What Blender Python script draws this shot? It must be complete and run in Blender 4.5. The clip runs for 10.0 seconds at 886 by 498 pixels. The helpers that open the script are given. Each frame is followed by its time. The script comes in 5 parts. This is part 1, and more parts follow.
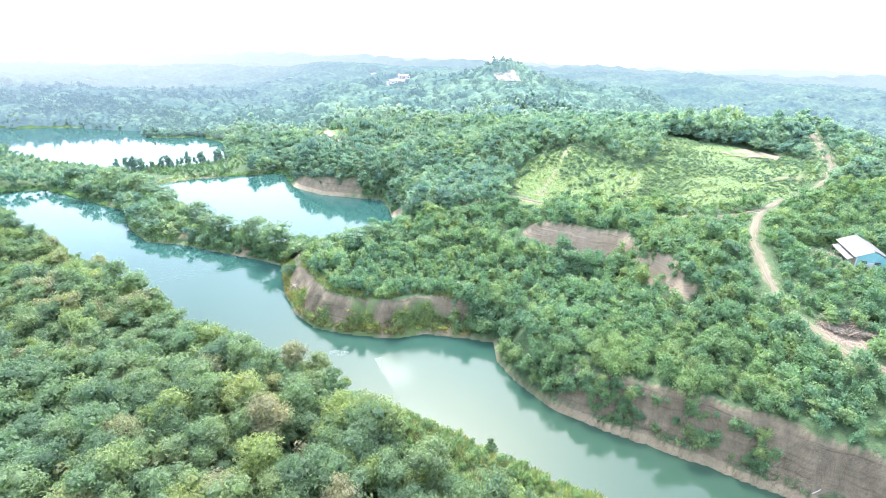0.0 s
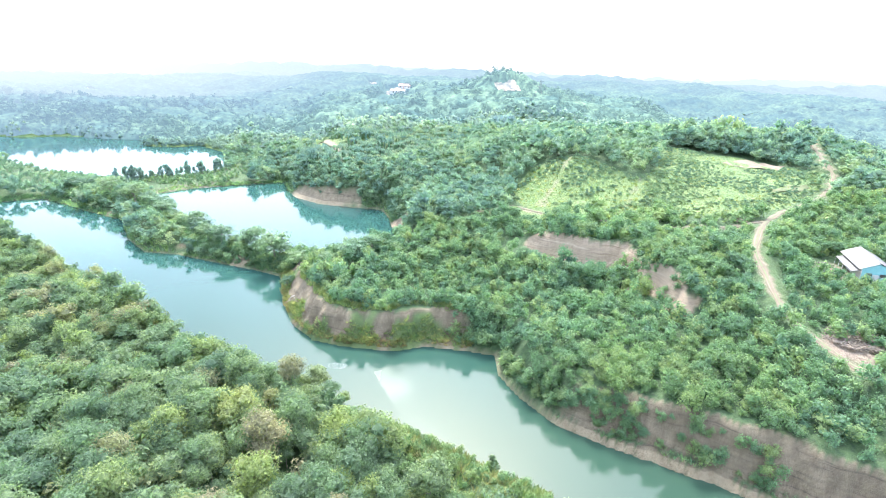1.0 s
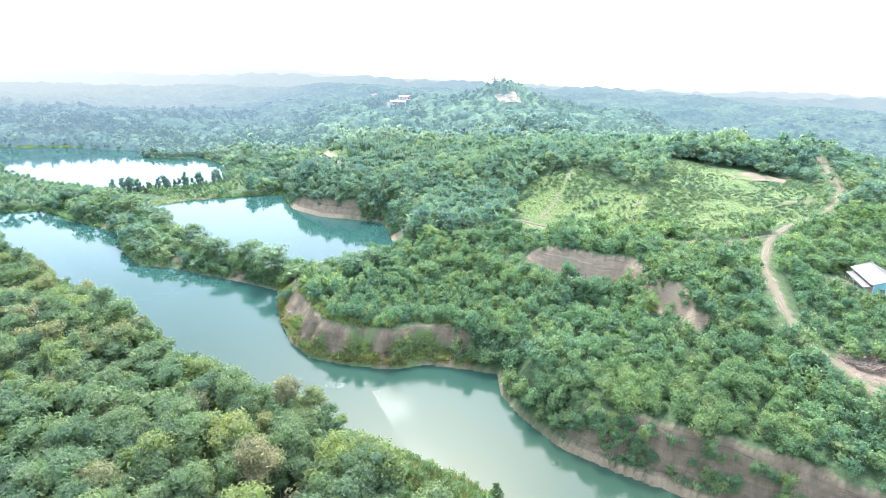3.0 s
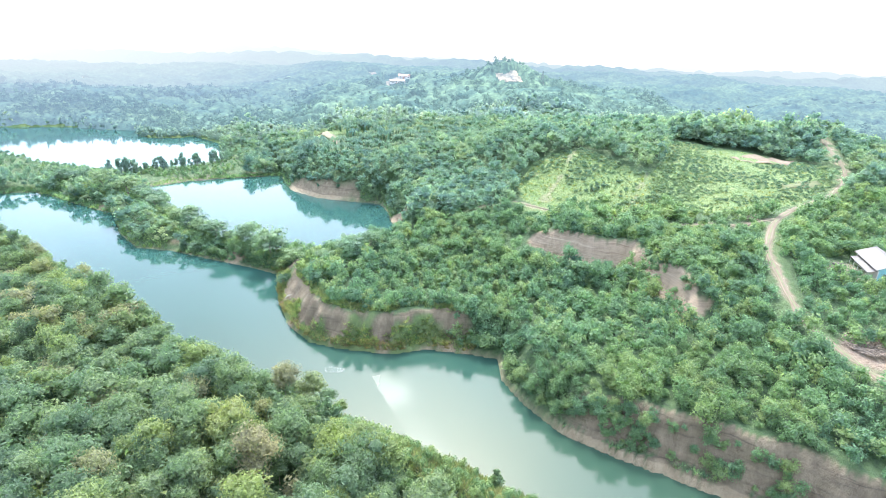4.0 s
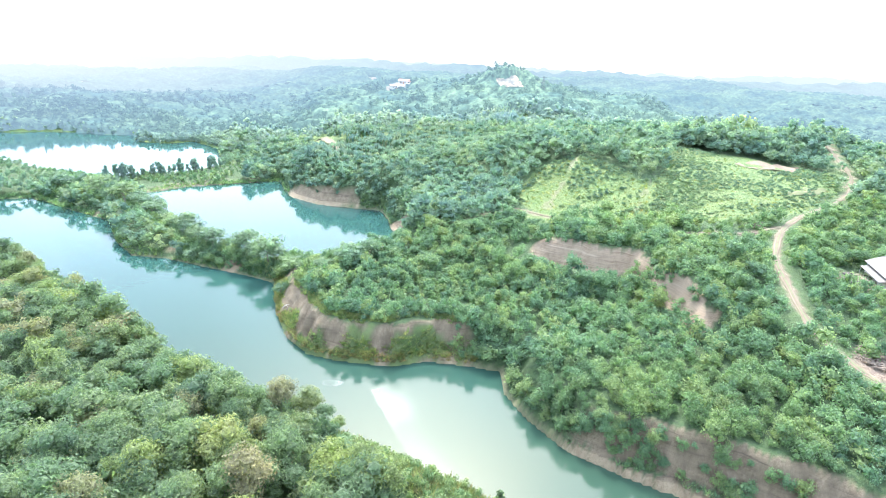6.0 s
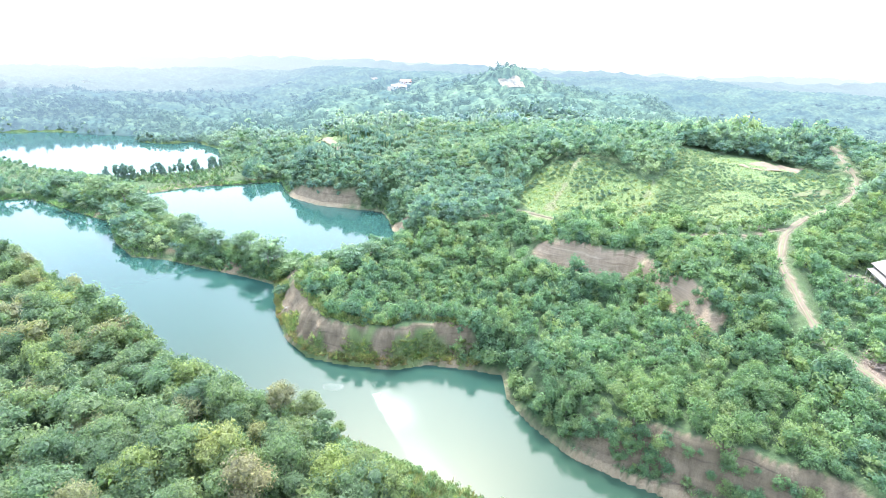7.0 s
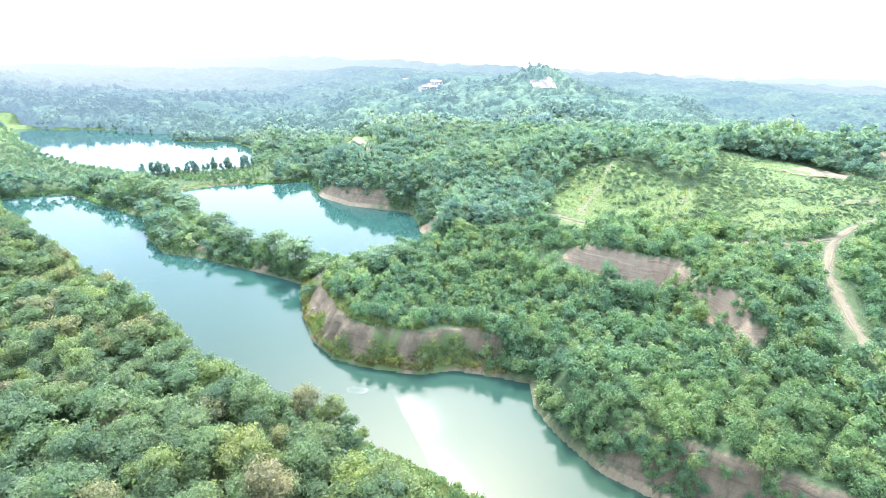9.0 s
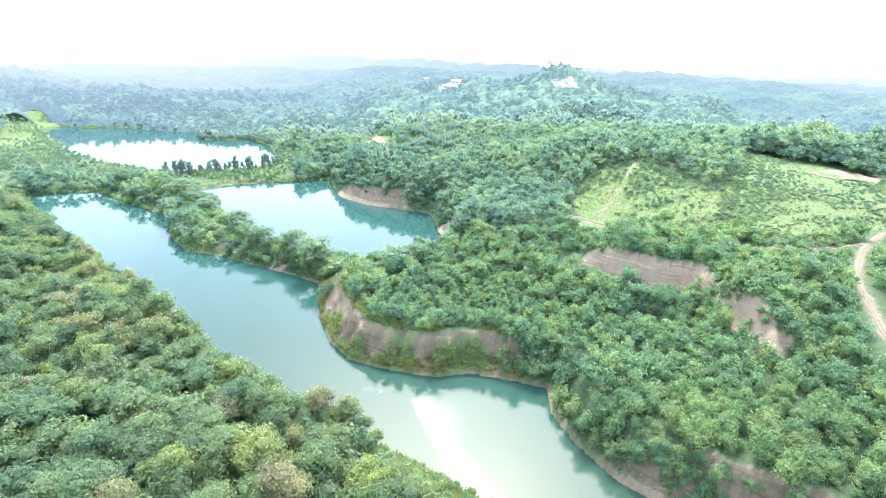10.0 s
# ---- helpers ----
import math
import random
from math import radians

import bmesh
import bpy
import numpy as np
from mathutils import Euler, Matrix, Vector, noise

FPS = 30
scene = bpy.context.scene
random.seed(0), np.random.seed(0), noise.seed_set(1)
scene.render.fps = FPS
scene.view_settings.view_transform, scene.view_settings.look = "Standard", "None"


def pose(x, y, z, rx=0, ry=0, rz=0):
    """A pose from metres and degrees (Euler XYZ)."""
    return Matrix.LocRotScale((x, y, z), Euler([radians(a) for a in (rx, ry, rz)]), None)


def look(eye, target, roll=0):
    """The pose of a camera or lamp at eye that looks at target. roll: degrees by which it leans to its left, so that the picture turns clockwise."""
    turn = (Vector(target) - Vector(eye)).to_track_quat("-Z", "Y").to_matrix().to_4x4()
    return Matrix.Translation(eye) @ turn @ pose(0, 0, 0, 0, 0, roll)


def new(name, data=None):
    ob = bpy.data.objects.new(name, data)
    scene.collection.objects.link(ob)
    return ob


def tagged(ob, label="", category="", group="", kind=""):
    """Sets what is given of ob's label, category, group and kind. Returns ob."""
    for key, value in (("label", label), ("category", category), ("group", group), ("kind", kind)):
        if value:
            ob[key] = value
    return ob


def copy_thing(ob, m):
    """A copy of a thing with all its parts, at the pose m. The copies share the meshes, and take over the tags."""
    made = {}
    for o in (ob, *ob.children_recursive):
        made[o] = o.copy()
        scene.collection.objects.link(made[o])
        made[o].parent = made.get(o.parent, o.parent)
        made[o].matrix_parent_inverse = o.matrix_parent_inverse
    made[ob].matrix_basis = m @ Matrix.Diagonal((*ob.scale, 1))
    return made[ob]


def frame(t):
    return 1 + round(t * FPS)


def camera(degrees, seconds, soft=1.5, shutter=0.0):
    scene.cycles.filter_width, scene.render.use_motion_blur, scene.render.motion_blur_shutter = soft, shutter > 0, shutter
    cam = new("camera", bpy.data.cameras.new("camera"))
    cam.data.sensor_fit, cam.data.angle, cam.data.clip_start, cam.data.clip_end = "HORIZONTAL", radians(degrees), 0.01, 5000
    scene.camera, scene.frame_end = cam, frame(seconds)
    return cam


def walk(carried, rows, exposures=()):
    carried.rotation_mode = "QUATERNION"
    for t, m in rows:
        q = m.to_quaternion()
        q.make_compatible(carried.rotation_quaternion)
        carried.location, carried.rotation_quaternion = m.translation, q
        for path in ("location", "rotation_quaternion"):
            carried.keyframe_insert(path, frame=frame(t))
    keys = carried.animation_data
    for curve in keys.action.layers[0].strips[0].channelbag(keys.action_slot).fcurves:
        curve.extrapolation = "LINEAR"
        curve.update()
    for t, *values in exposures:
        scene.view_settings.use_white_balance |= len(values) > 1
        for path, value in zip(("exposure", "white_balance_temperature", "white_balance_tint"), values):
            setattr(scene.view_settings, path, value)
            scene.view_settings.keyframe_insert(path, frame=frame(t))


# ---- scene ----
cam = camera(79.3, 10.0, soft=0.9)
PATH = [
    (0, (0.912, -0.857, 79.851), (0.96, 1.002, 79.115), 2.1),
    (0.5, (0.881, 0.003, 79.93), (0.929, 1.863, 79.197), 2.2),
    (1, (0.718, 0.962, 79.979), (0.766, 2.833, 79.273), 2.2),
    (1.5, (0.733, 1.998, 80.039), (0.779, 3.896, 79.408), 2.2),
    (2, (0.587, 2.987, 79.928), (0.632, 4.892, 79.322), 2.2),
    (2.5, (0.395, 4.102, 79.986), (0.441, 6.007, 79.38), 2.3),
    (3, (0.344, 5.093, 79.799), (0.392, 6.977, 79.13), 2.3),
    (4.5, (0.088, 8.261, 80.125), (0.141, 10.118, 79.385), 2.5),
    (5, (-0.01, 9.201, 80.045), (0.043, 11.065, 79.322), 2.5),
    (5.5, (-0.02, 10.111, 79.992), (0.033, 11.975, 79.27), 2.5),
    (7, (-0.192, 12.587, 80.003), (-0.145, 14.452, 79.281), 2.5),
    (7.5, (-0.242, 13.344, 79.977), (-0.182, 15.208, 79.255), 2.5),
    (8, (-0.337, 14.006, 79.874), (-0.288, 15.87, 79.152), 2.5),
    (8.5, (-0.353, 14.613, 79.764), (-0.353, 16.479, 79.042), 2.5),
    (9, (-0.477, 15.293, 79.757), (-0.532, 17.157, 79.033), 2.5),
    (9.5, (-0.346, 15.978, 79.852), (-0.447, 17.839, 79.125), 2.5),
    (10, (-0.194, 16.556, 79.855), (-0.319, 18.414, 79.126), 2.4),
]
walk(cam, [(t, look(eye, target, roll)) for t, eye, target, roll in PATH],
     [(t, stops + 0.03, 6100, 12) for t, stops in ((0, 1.76), (1.5, 1.78), (2.0, 1.72), (2.5, 1.67), (3.0, 1.52), (3.2, 1.50), (4.3, 1.64), (4.5, 1.69), (5.0, 1.74), (10, 1.74))])

def sub(x, a, b):
    """Smooth step from 0 at a to 1 at b."""
    u = np.clip((x - a) / (b - a), 0, 1)
    return u * u * (3 - 2 * u)


# ---- world, sun, exposure ----
SUN_HEIGHT, SUN_TURN = 52.0, -2.5
world = bpy.data.worlds.new("sky")
scene.world = world
world.use_nodes = True
wn, wl = world.node_tree.nodes, world.node_tree.links
wn.clear()
sky = wn.new("ShaderNodeTexSky")
sky.sky_type, sky.sun_disc = "NISHITA", False
sky.sun_elevation, sky.sun_rotation = radians(SUN_HEIGHT), radians(SUN_TURN)
sky.air_density, sky.dust_density, sky.ozone_density = 1.0, 3.0, 1.0
# thin bright cloud all over the sky
cloud, veil, cover = wn.new("ShaderNodeTexNoise"), wn.new("ShaderNodeValToRGB"), wn.new("ShaderNodeMix")
cloud.inputs["Scale"].default_value, cloud.inputs["Detail"].default_value = 3.0, 5.0
veil.color_ramp.elements[0].position, veil.color_ramp.elements[0].color = 0.38, (0.35, 0.35, 0.35, 1)
veil.color_ramp.elements[1].position, veil.color_ramp.elements[1].color = 0.62, (0.8, 0.8, 0.8, 1)
cover.data_type = "RGBA"
cover.inputs[7].default_value = (9.8, 11.3, 13.6, 1)
back = wn.new("ShaderNodeBackground")
back.inputs["Strength"].default_value = 0.15
wout = wn.new("ShaderNodeOutputWorld")
wl.new(cloud.outputs["Fac"], veil.inputs[0])
wl.new(veil.outputs[0], cover.inputs[0])
wl.new(sky.outputs["Color"], cover.inputs[6])
# brightest low over the horizon, and bright haze round the sun
way, parts = wn.new("ShaderNodeTexCoord"), wn.new("ShaderNodeSeparateXYZ")
wl.new(way.outputs["Generated"], parts.inputs[0])
fall, thin, near_sun = wn.new("ShaderNodeValToRGB"), wn.new("ShaderNodeMix"), wn.new("ShaderNodeVectorMath")
for e, (p, v) in zip([fall.color_ramp.elements[0], fall.color_ramp.elements[1], fall.color_ramp.elements.new(0.18), fall.color_ramp.elements.new(0.36)], ((0.0, 1.0), (1.0, 0.75), (0.18, 0.95), (0.36, 0.72))):
    e.position, e.color = p, (v, v, v, 1)
wl.new(parts.outputs[2], fall.inputs[0])
thin.data_type, thin.blend_type = "RGBA", "MULTIPLY"
thin.inputs[0].default_value = 1.0
wl.new(cover.outputs[2], thin.inputs[6])
wl.new(fall.outputs[0], thin.inputs[7])
near_sun.operation = "DOT_PRODUCT"
near_sun.inputs[1].default_value = pose(0, 0, 0, SUN_HEIGHT, 0, -SUN_TURN) @ Vector((0, 1, 0))
wl.new(way.outputs["Generated"], near_sun.inputs[0])
cone, halo = wn.new("ShaderNodeMath"), wn.new("ShaderNodeMix")
cone.operation, cone.use_clamp = "POWER", True
cone.inputs[1].default_value = 30.0
wl.new(near_sun.outputs["Value"], cone.inputs[0])
halo.data_type, halo.blend_type, halo.clamp_factor = "RGBA", "ADD", True
halo.inputs[7].default_value = (37.0, 31.5, 22.0, 1)
wl.new(cone.outputs[0], halo.inputs[0])
wl.new(thin.outputs[2], halo.inputs[6])
wl.new(halo.outputs[2], back.inputs["Color"])
wl.new(back.outputs["Background"], wout.inputs["Surface"])
sun = new("sun", bpy.data.lights.new("sun", "SUN"))
sun.data.energy, sun.data.angle, sun.data.color = 2.7, radians(2.0), (1.0, 0.965, 0.90)
sun.matrix_world = look(pose(0, 0, 0, SUN_HEIGHT, 0, -SUN_TURN) @ Vector((0, 500, 0)), (0, 0, 0))


# ---- materials ----
def material(name):
    m = bpy.data.materials.new(name)
    m.use_nodes = True
    nodes, links = m.node_tree.nodes, m.node_tree.links
    return m, nodes, links, nodes["Principled BSDF"]


def ramp(nodes, links, source, stops):
    r = nodes.new("ShaderNodeValToRGB")
    while len(r.color_ramp.elements) < len(stops):
        r.color_ramp.elements.new(0.5)
    for e, (p, c) in zip(r.color_ramp.elements, stops):
        e.position, e.color = p, (*c, 1)
    links.new(source, r.inputs[0])
    return r.outputs[0]


def noise_of(nodes, links, scale, detail=4.0, rough=0.6, stretch=(1, 1, 1)):
    geo, mp, n = nodes.new("ShaderNodeNewGeometry"), nodes.new("ShaderNodeMapping"), nodes.new("ShaderNodeTexNoise")
    links.new(geo.outputs["Position"], mp.inputs["Vector"])
    mp.inputs["Scale"].default_value = stretch
    links.new(mp.outputs[0], n.inputs["Vector"])
    n.inputs["Scale"].default_value, n.inputs["Detail"].default_value, n.inputs["Roughness"].default_value = scale, detail, rough
    return n.outputs["Fac"]


def mix(nodes, links, fac, a, b, kind="MIX"):
    n = nodes.new("ShaderNodeMix")
    n.data_type, n.blend_type = "RGBA", kind
    for socket, value in ((n.inputs[0], fac), (n.inputs[6], a), (n.inputs[7], b)):
        if isinstance(value, bpy.types.NodeSocket):
            links.new(value, socket)
        elif isinstance(value, (int, float)):
            socket.default_value = value
        else:
            socket.default_value = (*value, 1)
    return n.outputs[2]


def maths(nodes, links, op, a, b=0.0, c=0.0, clamp=False):
    n = nodes.new("ShaderNodeMath")
    n.operation, n.use_clamp = op, clamp
    for socket, value in zip(n.inputs, (a, b, c)):
        if isinstance(value, bpy.types.NodeSocket):
            links.new(value, socket)
        else:
            socket.default_value = value
    return n.outputs[0]


def bump(nodes, links, bsdf, source, strength, distance):
    b = nodes.new("ShaderNodeBump")
    b.inputs["Strength"].default_value, b.inputs["Distance"].default_value = strength, distance
    links.new(source, b.inputs["Height"])
    links.new(b.outputs[0], bsdf.inputs["Normal"])


def attribute(nodes, name):
    n = nodes.new("ShaderNodeAttribute")
    n.attribute_name = name
    return n.outputs["Fac"]


def leaf_material(name, stops, through_light=0.5, rough=0.65, haze_sheen=0.12, gloss=0.22, grain=2.6):
    """Leaves: a colour for each plant, varied from leaf to leaf, and light that shines through."""
    m, nodes, links, bsdf = material(name)
    info, geo = nodes.new("ShaderNodeObjectInfo"), nodes.new("ShaderNodeNewGeometry")
    plant = maths(nodes, links, "FRACT", maths(nodes, links, "ADD", attribute(nodes, "tint"), info.outputs["Random"]))
    base = ramp(nodes, links, plant, stops)
    leaf = ramp(nodes, links, geo.outputs["Random Per Island"], [(0, (0.8, 0.8, 0.82)), (0.75, (1.05, 1.05, 1.0)), (1, (1.3, 1.28, 1.15))])
    colour = mix(nodes, links, 1.0, base, leaf, "MULTIPLY")
    patch = ramp(nodes, links, noise_of(nodes, links, 0.05, 3), [(0.3, (0.8, 0.85, 0.9)), (0.7, (1.15, 1.1, 0.95))])
    colour = mix(nodes, links, 1.0, colour, patch, "MULTIPLY")
    stand = ramp(nodes, links, noise_of(nodes, links, 0.016, 3), [(0.36, (0.91, 0.97, 1.20)), (0.64, (1.12, 1.06, 1.08))])
    colour = mix(nodes, links, 1.0, colour, stand, "MULTIPLY")
    spray = ramp(nodes, links, noise_of(nodes, links, grain, 3, 0.7), [(0.33, (0.58, 0.62, 0.66)), (0.5, (1.0, 1.0, 1.0)), (0.68, (1.36, 1.32, 1.22))] if grain > 2 else [(0.33, (0.76, 0.79, 0.82)), (0.5, (1.0, 1.0, 1.0)), (0.68, (1.2, 1.18, 1.12))])
    colour = mix(nodes, links, 1.0, colour, spray, "MULTIPLY")
    links.new(colour, bsdf.inputs["Base Color"])
    bsdf.inputs["Roughness"].default_value = rough
    # sheen lifts and whitens the leaves, standing in for haze
    bsdf.inputs["Sheen Weight"].default_value, bsdf.inputs["Sheen Roughness"].default_value = haze_sheen, 0.6
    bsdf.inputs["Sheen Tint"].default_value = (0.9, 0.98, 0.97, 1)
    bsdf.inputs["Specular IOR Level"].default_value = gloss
    glow = nodes.new("ShaderNodeBsdfTranslucent")
    warm = mix(nodes, links, 1.0, colour, (1.1, 1.2, 0.75), "MULTIPLY")
    links.new(warm, glow.inputs["Color"])
    both = nodes.new("ShaderNodeMixShader")
    both.inputs[0].default_value = through_light
    links.new(bsdf.outputs[0], both.inputs[1])
    links.new(glow.outputs[0], both.inputs[2])
    links.new(both.outputs[0], nodes["Material Output"].inputs["Surface"])
    return m


LEAF_WOOD = leaf_material("woodland_leaves", [(0, (0.104, 0.170, 0.096)), (0.3, (0.140, 0.220, 0.110)), (0.55, (0.162, 0.236, 0.114)), (0.75, (0.186, 0.246, 0.114)), (0.87, (0.218, 0.284, 0.094)), (0.94, (0.235, 0.250, 0.130)), (1, (0.255, 0.245, 0.150))], 0.55, haze_sheen=0.2)
LEAF_SPREAD = leaf_material("pale_green_leaves", [(0, (0.124, 0.206, 0.140)), (0.5, (0.156, 0.246, 0.156)), (1, (0.200, 0.284, 0.160))], 0.55, haze_sheen=0.18)
LEAF_SHRUB = leaf_material("shrub_leaves", [(0, (0.120, 0.214, 0.122)), (0.35, (0.152, 0.260, 0.134)), (0.7, (0.180, 0.286, 0.136)), (1, (0.236, 0.310, 0.128))], 0.55, haze_sheen=0.18)
LEAF_LIGHT = leaf_material("light_leaves", [(0, (0.122, 0.216, 0.094)), (0.5, (0.160, 0.254, 0.102)), (1, (0.215, 0.285, 0.110))], haze_sheen=0.16)
# haze put into the base colour of the next two: paler and bluer with distance
LEAF_FAR_HAZED = leaf_material("hazed_woodland_leaves", [(0, (0.146, 0.242, 0.192)), (0.4, (0.180, 0.282, 0.206)), (0.8, (0.210, 0.306, 0.210)), (1, (0.258, 0.330, 0.200))], 0.58, 0.8, haze_sheen=0.2, gloss=0.1, grain=1.3)
LEAF_FARTHER_HAZED = leaf_material("hazed_distant_leaves", [(0, (0.196, 0.282, 0.278)), (0.5, (0.226, 0.316, 0.296)), (1, (0.264, 0.344, 0.298))], 0.55, 0.9, haze_sheen=0.25, gloss=0.08, grain=0.8)
# base colour lightened and blued to offset the backlight on these trees
LEAF_SPIT = leaf_material("lightened_leaves", [(0, (0.190, 0.290, 0.262)), (1, (0.250, 0.350, 0.300))], 0.6, haze_sheen=0.4)
LEAF_GRASS = leaf_material("grass_blades", [(0, (0.160, 0.245, 0.095)), (0.5, (0.230, 0.280, 0.110)), (1, (0.330, 0.310, 0.150))], 0.62, haze_sheen=0.1)
LEAF_REED = leaf_material("dry_reed_blades", [(0, (0.200, 0.190, 0.085)), (1, (0.330, 0.235, 0.120))], 0.55, haze_sheen=0.1)


def bark_material():
    m, nodes, links, bsdf = material("bark")
    c = ramp(nodes, links, noise_of(nodes, links, 3.0, 5, 0.7, (1, 1, 0.2)), [(0.3, (0.12, 0.10, 0.08)), (0.7, (0.30, 0.27, 0.23))])
    links.new(c, bsdf.inputs["Base Color"])
    bsdf.inputs["Roughness"].default_value = 0.9
    return m


BARK = bark_material()


def ground_material():
    """Undergrowth, meadow, bare earth and quarried rock, by the zones of the ground."""
    m, nodes, links, bsdf = material("ground")
    fine, broad = noise_of(nodes, links, 0.9, 6, 0.65), noise_of(nodes, links, 0.06, 4)
    under = ramp(nodes, links, fine, [(0.3, (0.035, 0.06, 0.03)), (0.55, (0.06, 0.11, 0.04)), (0.75, (0.10, 0.15, 0.06))])
    meadow = ramp(nodes, links, noise_of(nodes, links, 0.35, 6, 0.7), [(0.3, (0.075, 0.135, 0.05)), (0.5, (0.12, 0.19, 0.065)), (0.62, (0.15, 0.205, 0.07)), (0.8, (0.20, 0.195, 0.10))])
    meadow = mix(nodes, links, ramp(nodes, links, broad, [(0.42, (0, 0, 0)), (0.62, (0.5, 0.5, 0.5))]), meadow, (0.145, 0.185, 0.062))
    earth = ramp(nodes, links, fine, [(0.3, (0.18, 0.13, 0.095)), (0.6, (0.29, 0.23, 0.175)), (0.8, (0.38, 0.32, 0.26))])
    streak = noise_of(nodes, links, 0.5, 6, 0.7, (1.0, 1.0, 0.25))
    layers = noise_of(nodes, links, 0.7, 4, 0.6, (0.12, 0.12, 2.2))
    rock = ramp(nodes, links, streak, [(0.25, (0.120, 0.094, 0.062)), (0.5, (0.195, 0.157, 0.105)), (0.75, (0.278, 0.228, 0.157))])
    rock = mix(nodes, links, 0.85, rock, ramp(nodes, links, layers, [(0.32, (0.55, 0.53, 0.52)), (0.42, (0.95, 0.93, 0.92)), (0.65, (1.12, 1.1, 1.06))]), "MULTIPLY")
    # the pale line that the water has left along the banks
    geo, split = nodes.new("ShaderNodeNewGeometry"), nodes.new("ShaderNodeSeparateXYZ")
    links.new(geo.outputs["Position"], split.inputs[0])
    level = maths(nodes, links, "ADD", split.outputs[2], maths(nodes, links, "MULTIPLY", streak, 1.6))
    shore = ramp(nodes, links, maths(nodes, links, "MULTIPLY", level, 0.2), [(0.0, (1, 1, 1)), (0.46, (1, 1, 1)), (0.52, (0, 0, 0))])
    rock = mix(nodes, links, shore, rock, ramp(nodes, links, streak, [(0.3, (0.24, 0.185, 0.115)), (0.7, (0.37, 0.30, 0.20))]))
    # the old face above the thicket: paler and redder, in level beds
    beds = noise_of(nodes, links, 0.55, 5, 0.65, (0.08, 0.08, 1.6))
    old = ramp(nodes, links, beds, [(0.3, (0.225, 0.165, 0.112)), (0.46, (0.345, 0.268, 0.188)), (0.54, (0.280, 0.214, 0.150)), (0.7, (0.445, 0.360, 0.262))])
    old = mix(nodes, links, 0.7, old, ramp(nodes, links, streak, [(0.3, (0.75, 0.73, 0.7)), (0.7, (1.15, 1.15, 1.15))]), "MULTIPLY")
    rock = mix(nodes, links, attribute(nodes, "old_face"), rock, old)
    c = mix(nodes, links, attribute(nodes, "meadow"), under, meadow)
    c = mix(nodes, links, attribute(nodes, "earth"), c, earth)
    c = mix(nodes, links, attribute(nodes, "rock"), c, rock)
    links.new(c, bsdf.inputs["Base Color"])
    bsdf.inputs["Roughness"].default_value = 0.95
    rough = maths(nodes, links, "ADD", maths(nodes, links, "MULTIPLY", streak, 1.5), noise_of(nodes, links, 2.2, 6, 0.75, (1, 1, 0.5)))
    bump(nodes, links, bsdf, rough, 1.0, 0.7)
    return m


GROUND = ground_material()


def water_material():
    m, nodes, links, bsdf = material("lake_water")
    # green in the near pool, turquoise farther up
    geo, split = nodes.new("ShaderNodeNewGeometry"), nodes.new("ShaderNodeSeparateXYZ")
    links.new(geo.outputs["Position"], split.inputs[0])
    up_lake = maths(nodes, links, "MULTIPLY_ADD", split.outputs[1], 1 / 110, -95 / 110, clamp=True)
    murk = maths(nodes, links, "MULTIPLY_ADD", noise_of(nodes, links, 0.012, 3), 0.5, -0.25)
    c = ramp(nodes, links, maths(nodes, links, "ADD", up_lake, murk), [(0.0, (0.028, 0.056, 0.039)), (0.45, (0.022, 0.058, 0.047)), (1.0, (0.023, 0.067, 0.061))])
    links.new(c, bsdf.inputs["Base Color"])
    # a breeze roughens the near pool, with a sharp edge on one side and dying away on the other
    rag = maths(nodes, links, "MULTIPLY_ADD", noise_of(nodes, links, 0.25, 4), 1.6, -0.8)

    def across(nx, ny, px, py):
        dot = nodes.new("ShaderNodeVectorMath")
        dot.operation = "DOT_PRODUCT"
        links.new(geo.outputs["Position"], dot.inputs[0])
        dot.inputs[1].default_value = (nx, ny, 0)
        return maths(nodes, links, "ADD", maths(nodes, links, "SUBTRACT", dot.outputs["Value"], nx * px + ny * py), rag)

    aside, along = across(0.90, 0.43, -13.6, 120.8), across(0.43, -0.90, -13.6, 120.8)
    breeze = ramp(nodes, links, maths(nodes, links, "MULTIPLY_ADD", aside, 0.02, 0.1), [(0.0, (0, 0, 0)), (0.095, (0, 0, 0)), (0.105, (1, 1, 1)), (0.19, (0.95, 0.95, 0.95)), (0.28, (0.4, 0.4, 0.4)), (0.42, (0.14, 0.14, 0.14)), (0.7, (0, 0, 0))])
    start = ramp(nodes, links, maths(nodes, links, "MULTIPLY_ADD", along, 0.025, 0.5), [(0.0, (0, 0, 0)), (0.46, (0, 0, 0)), (0.51, (1, 1, 1)), (0.74, (0.95, 0.95, 0.95)), (0.9, (0.4, 0.4, 0.4)), (1.0, (0.35, 0.35, 0.35))])
    gloss = maths(nodes, links, "MULTIPLY_ADD", maths(nodes, links, "MULTIPLY", breeze, start), 0.225, 0.055)
    links.new(gloss, bsdf.inputs["Roughness"])
    bsdf.inputs["Specular IOR Level"].default_value = 0.7
    bsdf.inputs["IOR"].default_value = 1.33
    bump(nodes, links, bsdf, noise_of(nodes, links, 0.6, 4), 0.08, 0.1)
    return m


WATER = water_material()


